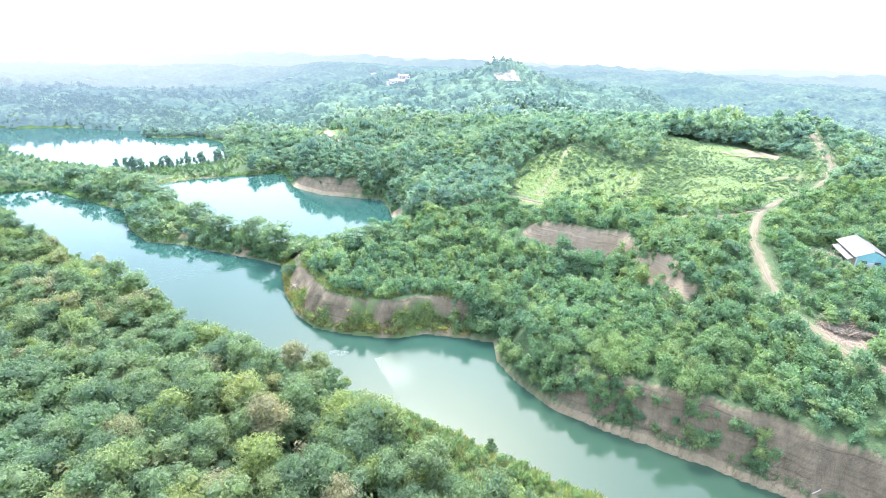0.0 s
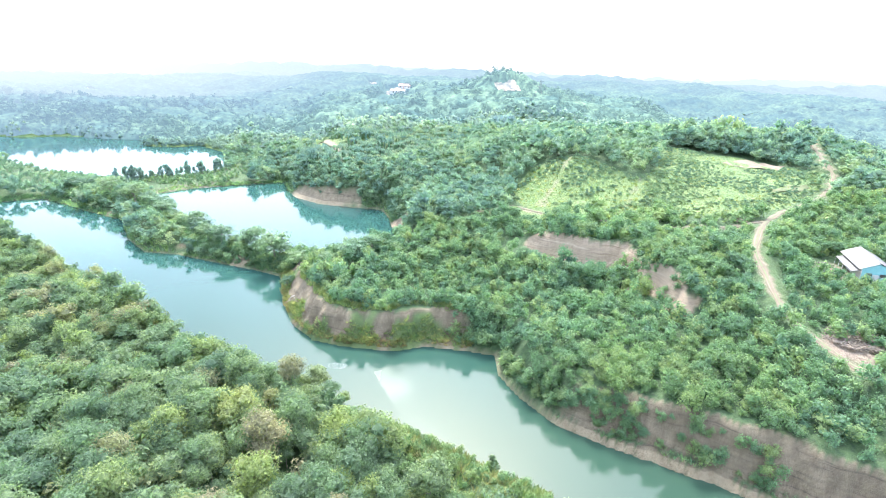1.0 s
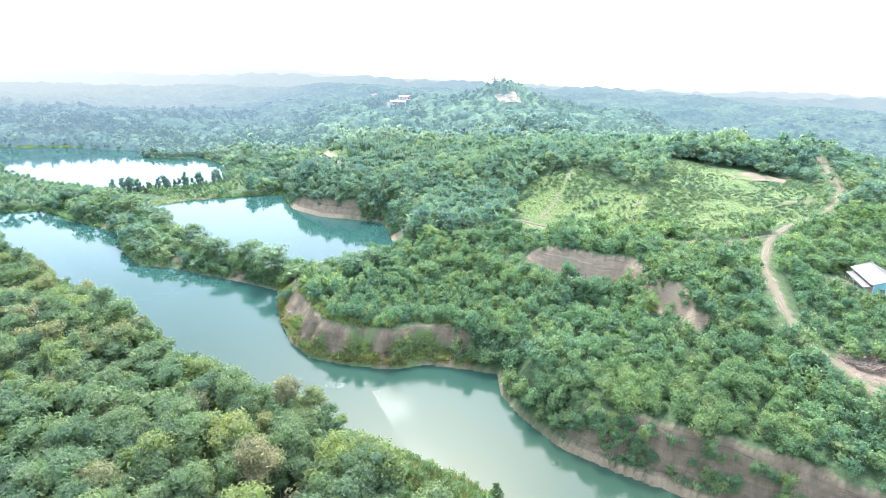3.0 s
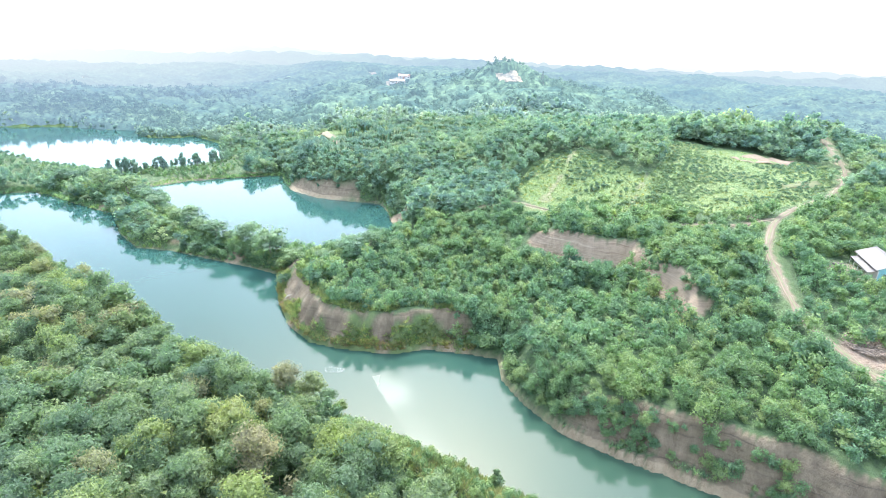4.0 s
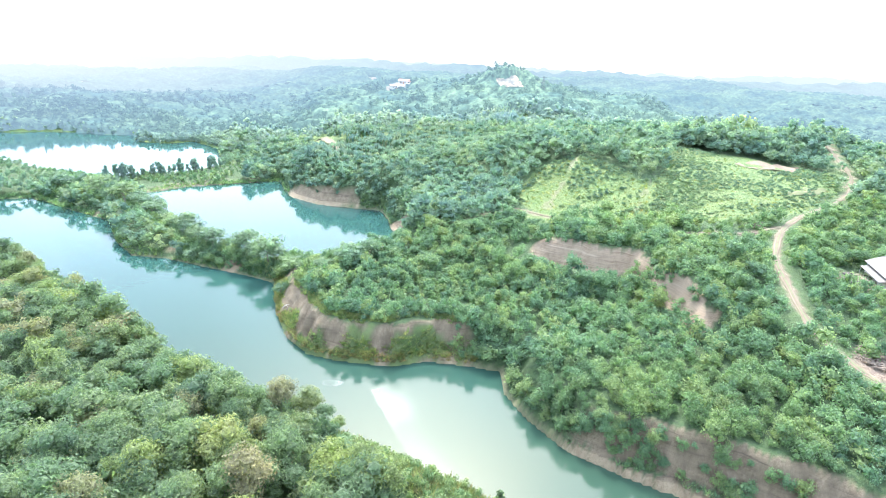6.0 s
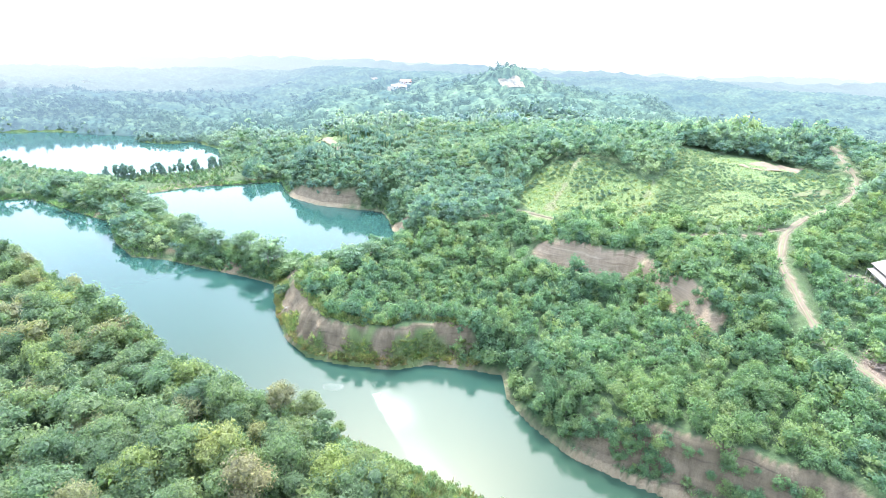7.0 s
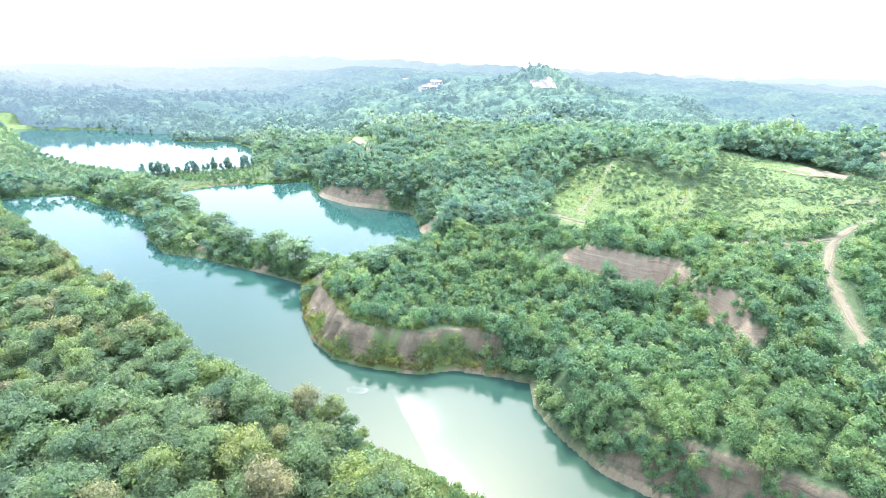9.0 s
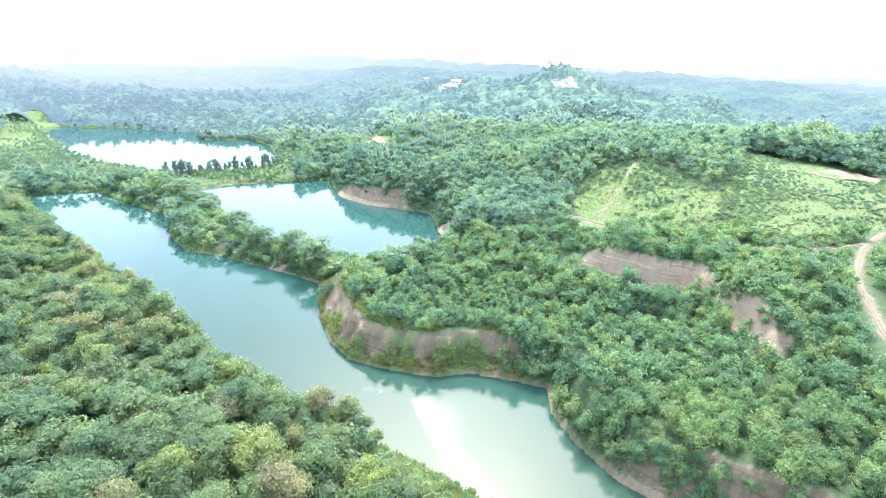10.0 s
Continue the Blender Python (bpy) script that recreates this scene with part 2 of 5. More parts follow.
def road_material():
    m, nodes, links, bsdf = material("dirt_track")
    c = ramp(nodes, links, noise_of(nodes, links, 0.8, 6, 0.7), [(0.3, (0.098, 0.074, 0.050)), (0.5, (0.128, 0.099, 0.070)), (0.7, (0.158, 0.126, 0.092))])
    rut = attribute(nodes, "rut")
    c = mix(nodes, links, rut, c, (0.195, 0.163, 0.122))
    verge = maths(nodes, links, "MULTIPLY", attribute(nodes, "verge"), maths(nodes, links, "GREATER_THAN", noise_of(nodes, links, 0.5, 5, 0.7), 0.46))
    c = mix(nodes, links, verge, c, (0.12, 0.16, 0.07))
    links.new(c, bsdf.inputs["Base Color"])
    bsdf.inputs["Roughness"].default_value = 0.95
    return m


ROAD = road_material()


# ---- the lie of the land ----
def lattice(x, y, seed):
    """Smooth value noise, 0 to 1, at one cell a unit."""
    i, j = np.floor(x), np.floor(y)
    u, v = x - i, y - j
    u, v = u * u * (3 - 2 * u), v * v * (3 - 2 * v)

    def corner(a, b):
        s = np.sin(a * 127.1 + b * 311.7 + seed * 74.7) * 43758.5453
        return s - np.floor(s)

    low = corner(i, j) * (1 - u) + corner(i + 1, j) * u
    high = corner(i, j + 1) * (1 - u) + corner(i + 1, j + 1) * u
    return low * (1 - v) + high * v


def rolling(x, y, size, seed, octaves=3):
    total, gain = 0.0 * x, 1.0
    for n in range(octaves):
        total = total + gain * (lattice(x / size * 2**n + 31.7 * n, y / size * 2**n, seed + n) - 0.5)
        gain *= 0.5
    return total


def to_line(x, y, line, closed=False):
    """Distance to a line of corners, its side (left positive) and how far along it lies."""
    best, side, along, run = np.full(x.shape, 1e9), np.zeros(x.shape), np.zeros(x.shape), 0.0
    ends = list(zip(line, line[1:] + line[:1])) if closed else list(zip(line, line[1:]))
    for (ax, ay), (bx, by) in ends:
        dx, dy = bx - ax, by - ay
        length = math.hypot(dx, dy)
        t = np.clip(((x - ax) * dx + (y - ay) * dy) / length**2, 0, 1)
        d = np.hypot(x - ax - t * dx, y - ay - t * dy)
        near = d < best
        best = np.where(near, d, best)
        side = np.where(near, np.sign(dx * (y - ay) - dy * (x - ax)), side)
        along = np.where(near, run + t * length, along)
        run += length
    return best, side, along


def inside(x, y, line):
    odd = np.zeros(x.shape, bool)
    for (ax, ay), (bx, by) in zip(line, line[1:] + line[:1]):
        if ay != by:
            odd ^= ((ay > y) != (by > y)) & (x < (bx - ax) * (y - ay) / (by - ay) + ax)
    return odd


MAIN_LAKE = [(-222, 254), (-205, 266), (-196, 268), (-179, 258), (-159, 247), (-142, 239), (-126, 214), (-112, 200), (-98, 198), (-80, 191), (-64, 185), (-53, 180), (-50, 170), (-47, 160), (-40, 145), (-32, 136), (-23, 133), (-9, 131), (0, 134), (12, 132), (20, 130), (20, 120), (24, 111), (31, 101), (39, 95.5), (50, 89), (62, 82), (71, 76), (90, 64), (115, 46), (150, 20), (120, 0), (82, 34), (47, 61), (28, 75.5), (12, 87), (0.5, 94.5), (-12.5, 101), (-29, 111), (-45, 117), (-62, 129), (-89, 151), (-115, 169), (-163, 203), (-200, 232)]
MID_LAKE = [(-150, 283), (-135, 298), (-116, 307), (-99, 314), (-88, 318), (-82, 302), (-74, 287), (-58, 275), (-41, 271), (-25, 268), (-20, 255), (-18, 243), (-13, 228), (-13, 212), (-18, 200), (-40, 192), (-58, 195), (-75, 204), (-92, 214), (-106, 230), (-125, 252), (-140, 264)]
FAR_LAKE = [(-385, 452), (-337, 438), (-305, 452), (-264, 444), (-240, 445), (-222, 418), (-198, 416), (-187, 430), (-159, 408), (-141, 368), (-137, 350), (-150, 335), (-175, 315), (-200, 318), (-232, 327), (-262, 346), (-310, 383)]
TRACK = [(106, 80), (99.5, 92), (96, 98.5), (95, 104), (94, 110), (92, 117.5), (93, 127), (97.7, 142.5), (102.5, 156), (114, 174), (122, 184), (132, 193), (143, 199), (157, 208), (171, 221), (180.5, 235.5), (187, 252), (198, 277), (222, 318)]
TRACK_HEIGHT = [17, 17, 17, 17, 17.5, 19, 20.5, 22.5, 24, 24.5, 25, 25.5, 27, 28.5, 30, 33, 36, 39, 40]
PATH_LINE = [(15.7, 225), (23.4, 215), (34, 215), (51, 206), (65, 196.5), (81, 186), (104, 181), (122, 184)]
SCARP = [(34, 182), (40, 178), (50, 172.5), (58, 168.5), (66, 167), (66, 150), (70, 144), (71, 131), (76, 118)]
FIELD = [(36, 218), (37, 235), (48, 250), (59, 253), (69, 250), (80, 238), (90, 226), (102, 237), (118, 268), (146, 267), (172, 254), (176, 236), (162, 216), (140, 200), (111, 190), (77, 196), (53, 209)]
HILL_CUT = [(52, 575), (59, 562), (66, 549.5), (87, 554), (83, 579), (71, 566)]
HILL_ROAD = [(-84, 765), (-68, 722), (-54, 690)]
GROVE_ROAD = [(-84, 396), (-70, 368), (-56, 341)]
FIELD_TRACK = [(66, 251), (60, 240), (53, 228), (46, 217)]
FIELD_GULLY = [(96, 236), (88, 222), (80, 208), (72, 199)]
LOW_BANK = [(-188, 276), (-240, 268), (-330, 300), (-400, 400), (-385, 452), (-310, 385), (-262, 348), (-232, 329), (-200, 320), (-188, 300)]
PENINSULA = [(-51, 172), (-47, 160), (-40, 146), (-31, 137), (-15, 133), (2, 135)]
PROMONTORY = [(-75, 288), (-58, 276), (-42, 272)]
BARE_SPOTS = [(-16, 238, 7), (-97, 201, 4.5), (-71, 190, 4), (-212, 277, 9), (-150, 247, 4)]

# spot heights of the ground: x, y, z
LEFT_BANK = [(-60, 82, 9), (-59, 99, 7), (-82, 108, 9), (-75, 119, 8), (-30, 75, 11), (-26, 97, 8), (-17, 80, 8), (-45, 62, 14), (-95, 90, 14), (-113, 150, 6), (-140, 150, 12), (8, 62, 7), (-20, 40, 14), (25, 45, 7), (-150, 100, 16), (0, 10, 12), (-92, 124, 11), (-180, 195, 8), (-300, 200, 14)]
SHELF = [(30, 110, 8), (42, 103, 9.5), (56, 93, 10), (67, 90, 10), (78, 83, 10.5), (88, 76, 11), (78, 97, 15), (112, 72, 15), (90, 100, 17.5), (95, 125, 19), (105, 155, 23), (120, 171, 23), (122, 135, 21), (150, 120, 21), (72, 108, 14), (50, 119, 9), (32, 133, 7.5), (8, 138, 8.5), (5, 163, 6), (44, 150, 8), (75, 150, 20), (52, 176, 18), (-30, 148, 9), (-42, 168, 7), (160, 60, 20), (-12, 150, 8)]
NORTH = [(37, 220, 18), (14, 215, 13), (-8, 236, 11), (-50, 282, 9), (-57, 318, 16), (66, 251, 34), (94, 245, 35), (114, 263, 37), (159, 229, 30), (166, 216, 28), (185, 244, 33), (200, 282, 39), (114, 192, 24), (46, 200, 18), (60, 280, 35), (0, 290, 22), (0, 260, 16), (240, 250, 28), (220, 180, 24)]
WEST = [(-97, 217, 4), (-58, 190, 4), (-162, 262, 4), (-215, 292, 2.5), (-167, 300, 1.6), (-130, 322, 1.6), (-110, 330, 2), (-250, 303, 2.5), (-330, 355, 3), (-290, 330, 2.5)]
DISTANCE = [(-220, 520, 7), (-50, 450, 20), (0, 360, 24), (-120, 430, 6), (-205, 430, 3), (71, 567, 36), (-30, 520, 22), (200, 420, 26), (330, 330, 18), (-420, 560, 8), (420, 520, 4), (0, 800, 14), (300, 800, 0), (-400, 900, 8)]
SPOTS = LEFT_BANK + SHELF + NORTH + WEST + DISTANCE


def shore(x, y):
    """Distance to the nearest water's edge, negative on the water."""
    best = np.full(x.shape, 1e9)
    wet = np.zeros(x.shape, bool)
    for lake in (MAIN_LAKE, MID_LAKE, FAR_LAKE):
        best = np.minimum(best, to_line(x, y, lake, True)[0])
        wet |= inside(x, y, lake)
    best = best + 1.1 * rolling(x, y, 9, 3) * 2 * sub(best, -1, 6)
    return np.where(wet, -np.abs(best), best)


def quarried(x, y, d):
    """Where the banks are bare rock, 0 to 1."""
    zone = sub(x, 24, 30) * (1 - sub(y, 100, 108)) * (1 - sub(d, 9, 12)) * (d > -6) * (x < 200) * (y > -20) * (x + y > 100)
    zone = np.maximum(zone, 1 - sub(to_line(x, y, PENINSULA)[0], 9, 12))
    zone = np.maximum(zone, 1 - sub(to_line(x, y, PROMONTORY)[0], 5, 7))
    for sx, sy, r in BARE_SPOTS:
        zone = np.maximum(zone, 1 - sub(np.hypot(x - sx, y - sy), r * 0.7, r * 1.1))
    return zone


def land(x, y):
    """Height of the ground."""
    x, y = np.asarray(x, float), np.asarray(y, float)
    top, weight = 0.0 * x, 0.0 * x + 1e-12
    for sx, sy, sz in SPOTS:
        r2 = (x - sx) ** 2 + (y - sy) ** 2
        w = np.exp(-r2 / 5000.0) / (r2 + 60.0) + 1e-4 / (r2 + 4000.0)
        top, weight = top + w * sz, weight + w
    z = top / weight
    away = np.hypot(x, y)
    z = z + sub(away, 250, 900) * rolling(x, y, 420, 11, 4) * 40 + sub(away, 80, 200) * rolling(x, y, 45, 7, 3) * 3 + rolling(x, y, 14, 5) * 1.2
    z = z + 22 * np.exp(-((x - 76) ** 2 + (y - 584) ** 2) / 1300) + 9 * np.exp(-((x + 45) ** 2 + (y - 665) ** 2) / 1100)
    z = z + 7 * np.exp(-((x + 67) ** 2 + (y - 374) ** 2) / 450)
    z = z + sub(away, 430, 620) * rolling(x, y, 130, 17, 2) * 13 * (1 - np.exp(-((x - 72) ** 2 + (y - 570) ** 2) / 9000) - np.exp(-((x + 50) ** 2 + (y - 610) ** 2) / 9000))
    d, side, along = to_line(x, y, SCARP)
    s = d * side
    ends = sub(along, 0, 8) * (1 - sub(along, 66, 78))
    z = z + 9.5 * ends * (sub(s + 2.5 * rolling(x, y, 6, 9), -5.0, 2.5) - sub(s, -16, 16))
    d, side, along = to_line(x, y, TRACK)
    lengths = np.cumsum([0] + [math.dist(a, b) for a, b in zip(TRACK, TRACK[1:])])
    z = z + (np.interp(along, lengths, TRACK_HEIGHT) - z) * (1 - sub(d, 2.5, 9))
    yard = np.hypot((x - 129) / 1.1, y - 148)
    z = z + (20.9 - z) * (1 - sub(yard, 13, 20))
    d = shore(x, y)
    cliff = np.maximum(sub(x, 12, 26) * (1 - sub(y, 112, 134)), 1 - sub(np.hypot((x + 15) / 1.6, y - 138), 14, 34))
    width = 11 - 4.0 * cliff
    along = to_line(x, y, MAIN_LAKE, True)[2]
    flute = np.abs(rolling(along, 0.2 * d, 4.5, 21, 2)) * 5.0 * cliff * (1 - 0.75 * sub(x, 24, 30) * (1 - sub(y, 100, 108)))
    gully = (rolling(x, y, 5, 21) * 1.6 - flute) * sub(d, 0.5, 3) * (1 - sub(d, 9, 14))
    bench = sub(x, 24, 30) * (1 - sub(y, 100, 108)) * (x + y > 100)
    ledge = (1.8 + 1.2 * rolling(x, y, 7, 79)) * sub(d + 1.3 * rolling(x, y, 5, 77), -0.2, 0.9)
    face = ledge + (z - 1.8) * sub(d + gully, 1.0, 6.8)
    z = 0.25 + (z - 0.25) * sub(d + gully, -1.5, width)
    z = z + (face - z) * bench
    z = z - sub(np.hypot(x, y), 1000, 1900) * (z + 70)
    return np.where(d < 0, np.maximum(-4, d * 0.5), z)


# ---- builders ----
def mesh_of(name, verts, quads=(), tris=(), smooth=False, faces=None):
    """A mesh from arrays of corners, four-cornered and three-cornered faces; faces: values for each face, by attribute."""
    me = bpy.data.meshes.new(name)
    verts = np.asarray(verts, np.float32).reshape(-1, 3)
    quads, tris = np.asarray(quads, np.int32).reshape(-1, 4), np.asarray(tris, np.int32).reshape(-1, 3)
    me.vertices.add(len(verts))
    me.vertices.foreach_set("co", verts.ravel())
    me.loops.add(quads.size + tris.size)
    me.loops.foreach_set("vertex_index", np.concatenate([quads.ravel(), tris.ravel()]))
    count = np.concatenate([np.full(len(quads), 4), np.full(len(tris), 3)]).astype(np.int32)
    me.polygons.add(len(count))
    me.polygons.foreach_set("loop_start", np.concatenate([[0], np.cumsum(count)[:-1]]).astype(np.int32))
    me.polygons.foreach_set("loop_total", count)
    me.polygons.foreach_set("use_smooth", np.full(len(count), smooth))
    for key, values in (faces or {}).items():
        me.attributes.new(key, "FLOAT", "FACE").data.foreach_set("value", np.asarray(values, np.float32))
    me.update(calc_edges=True)
    return me


def part(name, bm, mat, parent, label="", m=None):
    me = bpy.data.meshes.new(name)
    bm.to_mesh(me)
    bm.free()
    me.materials.append(mat)
    ob = new(name, me)
    ob.parent = parent
    if m is not None:
        ob.matrix_basis = m
    return tagged(ob, label) if label else ob


def boxed(sx, sy, sz, at=(0, 0, 0), turn=None, bevel=0.02):
    bm = bmesh.new()
    bmesh.ops.create_cube(bm, size=1, matrix=Matrix.Translation(at) @ (turn or Matrix()) @ Matrix.Diagonal((sx, sy, sz, 1)))
    if bevel:
        bmesh.ops.bevel(bm, geom=bm.edges[:], offset=bevel, segments=1, affect="EDGES")
    return bm


# ---- ground and water ----
def axis(low, fine_low, fine_high, high, step, growth, close):
    # twice as fine along the quarry face
    mid = list(np.concatenate([np.arange(fine_low, close[0], step), np.arange(close[0], close[1], step * 0.62), np.arange(close[1], fine_high + step, step)]))
    up, s = [mid[-1]], step
    while up[-1] < high:
        s *= growth
        up.append(up[-1] + s)
    down, s = [mid[0]], step
    while down[-1] > low:
        s *= growth
        down.append(down[-1] - s)
    return np.array(down[:0:-1] + mid + up[1:])


def build_ground():
    xs, ys = axis(-4700, -130, 150, 4700, 1.4, 1.08, (-52, 92)), axis(-1500, 56, 245, 4700, 1.4, 1.05, (58, 150))
    gx, gy = np.meshgrid(xs, ys)
    z = land(gx, gy)
    gz = z - 16.0 * sub(gy, 650, 760) - 3.0 * sub(np.hypot(gx, gy), 400, 460) * sub(shore(gx, gy), 6, 14)
    d = shore(gx, gy)
    slope = np.hypot(np.gradient(z, axis=1) / np.gradient(gx, axis=1), np.gradient(z, axis=0) / np.gradient(gy, axis=0))
    w, h = len(xs), len(ys)
    idx = np.arange(w * h).reshape(h, w)
    quads = np.stack([idx[:-1, :-1], idx[:-1, 1:], idx[1:, 1:], idx[1:, :-1]], -1).reshape(-1, 4)
    me = mesh_of("ground", np.stack([gx, gy, gz], -1), quads, smooth=True)
    rag = rolling(gx, gy, 7, 31) * 2
    field = inside(gx + 5 * rolling(gx, gy, 12, 41), gy + 5 * rolling(gx, gy, 12, 43), FIELD)
    zone = quarried(gx, gy, d)
    rock = sub(slope + 0.25 * rag, 0.42, 0.7) * zone
    ds = to_line(gx, gy, SCARP)[0]
    rock = np.maximum(rock, sub(slope + 0.2 * rag, 0.55, 0.8) * (1 - sub(ds, 5, 8)))
    rock = np.maximum(rock, 0.4 * (1 - sub(d, 0.0, 0.6)) * (1 - sub(gy, 285, 300)))
    old_face = 1 - sub(ds, 8, 12)
    tufts = (1 - sub(to_line(gx, gy, PENINSULA)[0], 7, 10)) * sub(rolling(gx, gy, 6, 61) - 0.10 * (d - 3.4), -0.05, 0.2)
    rock = rock * (1 - 0.9 * tufts)
    track = to_line(gx, gy, TRACK)[0]
    earth = 1 - sub(track + 0.6 * rag, 0.5, 1.5)
    yard = np.hypot((gx - 124) / 0.8, gy - 149)
    earth = np.maximum(earth, 0.8 * (1 - sub(yard + 3 * rag, 6, 9)))
    heap = np.hypot((gx - 101) / 1.1, gy - 108)
    earth = np.maximum(earth, 1 - sub(heap + 3 * rag, 6.5, 8.0))
    for sx, sy, rx, ry in ((-390, 512, 20, 13),):
        earth = np.maximum(earth, 1 - sub(np.hypot((gx - sx) / rx, (gy - sy) / ry) + 0.3 * rag, 0.85, 1.0))
    earth = np.maximum(earth, 0.4 * (1 - sub(to_line(gx, gy, FIELD_TRACK)[0] + 2.0 * rag, 0.4, 1.4)))
    earth = np.maximum(earth, 0.3 * (1 - sub(to_line(gx, gy, FIELD_GULLY)[0] + 2.0 * rag, 0.4, 1.4)))
    beach = (1 - sub(d, 3, 7)) * inside(gx, gy, [(-185, 296), (-140, 280), (-95, 310), (-125, 345)])
    earth = np.maximum(earth, 0.7 * beach)
    earth = np.maximum(earth, 0.8 * (1 - sub(to_line(gx, gy, PATH_LINE)[0] + rag, 0.8, 1.6)))
    field = np.maximum(field, 0.9 * (1 - sub(d + 3 * rag, 8, 14)) * sub(gx, -35, -20) * (gx + gy < 105) * (gy < 115))
    field = np.maximum(field, 1 - sub(np.hypot((gx - 40) / 2.2, gy - 207) + 2 * rag, 5, 7))
    for key, values in (("meadow", np.maximum(np.maximum(field, tufts), np.maximum(sub(gy, 350, 370), 0.25 * (1 - sub(track, 2.5, 5))))), ("earth", earth), ("rock", rock), ("old_face", old_face)):
        me.attributes.new(key, "FLOAT", "POINT").data.foreach_set("value", values.astype(np.float32).ravel())
    me.materials.append(GROUND)
    return tagged(new("ground", me), "rolling green land with quarried banks round the lakes", "ground", kind="structure")


build_ground()


def build_water(line, name, label):
    """One lake's surface: a flat sheet a little wider than the lake, under the banks."""
    bm = bmesh.new()
    verts = []
    for x, y in line:
        verts.append(bm.verts.new((x, y, 0.0)))
    f = bm.faces.new(verts)
    bmesh.ops.triangulate(bm, faces=[f])
    rim = [e for e in bm.edges if e.is_boundary]
    out = bmesh.ops.extrude_edge_only(bm, edges=rim)["geom"]
    moved = [v for v in out if isinstance(v, bmesh.types.BMVert)]
    corners = [Vector((x, y, 0)) for x, y in line]
    turn = 1 if sum(a.x * b.y - b.x * a.y for a, b in zip(corners, corners[1:] + corners[:1])) > 0 else -1
    for v in moved:
        i = min(range(len(corners)), key=lambda k: (corners[k] - v.co).length)
        a, b = corners[i] - corners[i - 1], corners[(i + 1) % len(corners)] - corners[i]
        n = (a.normalized() + b.normalized()).normalized()
        v.co += Vector((n.y, -n.x, 0)) * turn * 3.0
    bmesh.ops.recalc_face_normals(bm, faces=bm.faces[:])
    for f in bm.faces:
        if f.normal.z < 0:
            f.normal_flip()
    me = bpy.data.meshes.new(name)
    bm.to_mesh(me)
    bm.free()
    me.materials.append(WATER)
    return tagged(new(name, me), label, "water", kind="structure")


build_water(MAIN_LAKE, "water", "calm turquoise lake water below quarried banks")
build_water(MID_LAKE, "water", "calm turquoise water of the middle pool")
build_water(FAR_LAKE, "water", "pale turquoise water of the far pool")


def build_track(line, half, name, label):
    """A dirt track laid on the ground, with two worn ruts."""
    corners = [Vector((x, y, 0)) for x, y in line]
    pts = []
    for i in range(len(corners) - 1):
        p0, p1, p2, p3 = corners[max(i - 1, 0)], corners[i], corners[i + 1], corners[min(i + 2, len(corners) - 1)]
        for k in range(10):
            t = k / 10
            pts.append(0.5 * (2 * p1 + (p2 - p0) * t + (2 * p0 - 5 * p1 + 4 * p2 - p3) * t * t + (3 * p1 - p0 - 3 * p2 + p3) * t**3))
    cross = [(-1.0, -0.25, 0), (-0.72, 0.1, 0), (-0.5, 0.04, 1), (-0.3, 0.10, 0), (0.0, 0.16, 0), (0.3, 0.10, 0), (0.5, 0.04, 1), (0.72, 0.1, 0), (1.0, -0.25, 0)]
    verts, rut, verge = [], [], []
    for i, p in enumerate(pts):
        a = (pts[min(i + 1, len(pts) - 1)] - pts[max(i - 1, 0)]).normalized()
        n = Vector((-a.y, a.x, 0))
        wide = half * (1 + 0.25 * math.sin(i * 0.37) + 0.15 * math.sin(i * 0.9))
        for u, up, worn in cross:
            q = p + n * u * wide
            verts.append((q.x, q.y, float(land(q.x, q.y)) + up + 0.12))
            verge.append(1.0 if abs(u) in (0.0, 1.0) else 0.0)
            rut.append(worn * (0.6 + 0.4 * math.sin(i * 0.6 + u)))
    c = len(cross)
    quads = [(r * c + k, r * c + k + 1, (r + 1) * c + k + 1, (r + 1) * c + k) for r in range(len(pts) - 1) for k in range(c - 1)]
    me = mesh_of(name, verts, quads, smooth=True)
    me.attributes.new("rut", "FLOAT", "POINT").data.foreach_set("value", np.array(rut, np.float32))
    me.attributes.new("verge", "FLOAT", "POINT").data.foreach_set("value", np.array(verge, np.float32))
    me.materials.append(ROAD)
    return tagged(new(name, me), label, "dirt track", kind="structure")


build_track(PATH_LINE, 0.7, "road", "narrow worn path along the foot of the field")
build_track(TRACK, 1.05, "road", "pale rutted dirt track winding through the bushes")


# ---- plants ----
def ball(subdivisions):
    bm = bmesh.new()
    bmesh.ops.create_icosphere(bm, subdivisions=subdivisions, radius=1)
    v = np.array([w.co[:] for w in bm.verts])
    f = np.array([[w.index for w in g.verts] for g in bm.faces])
    bm.free()
    return v, f


BALL = {0: (np.array([(1, 0, 0), (-1, 0, 0), (0, 1, 0), (0, -1, 0), (0, 0, 1), (0, 0, -1.0)]), np.array([(0, 2, 4), (2, 1, 4), (1, 3, 4), (3, 0, 4), (2, 0, 5), (1, 2, 5), (3, 1, 5), (0, 3, 5)])), 1: ball(1)}


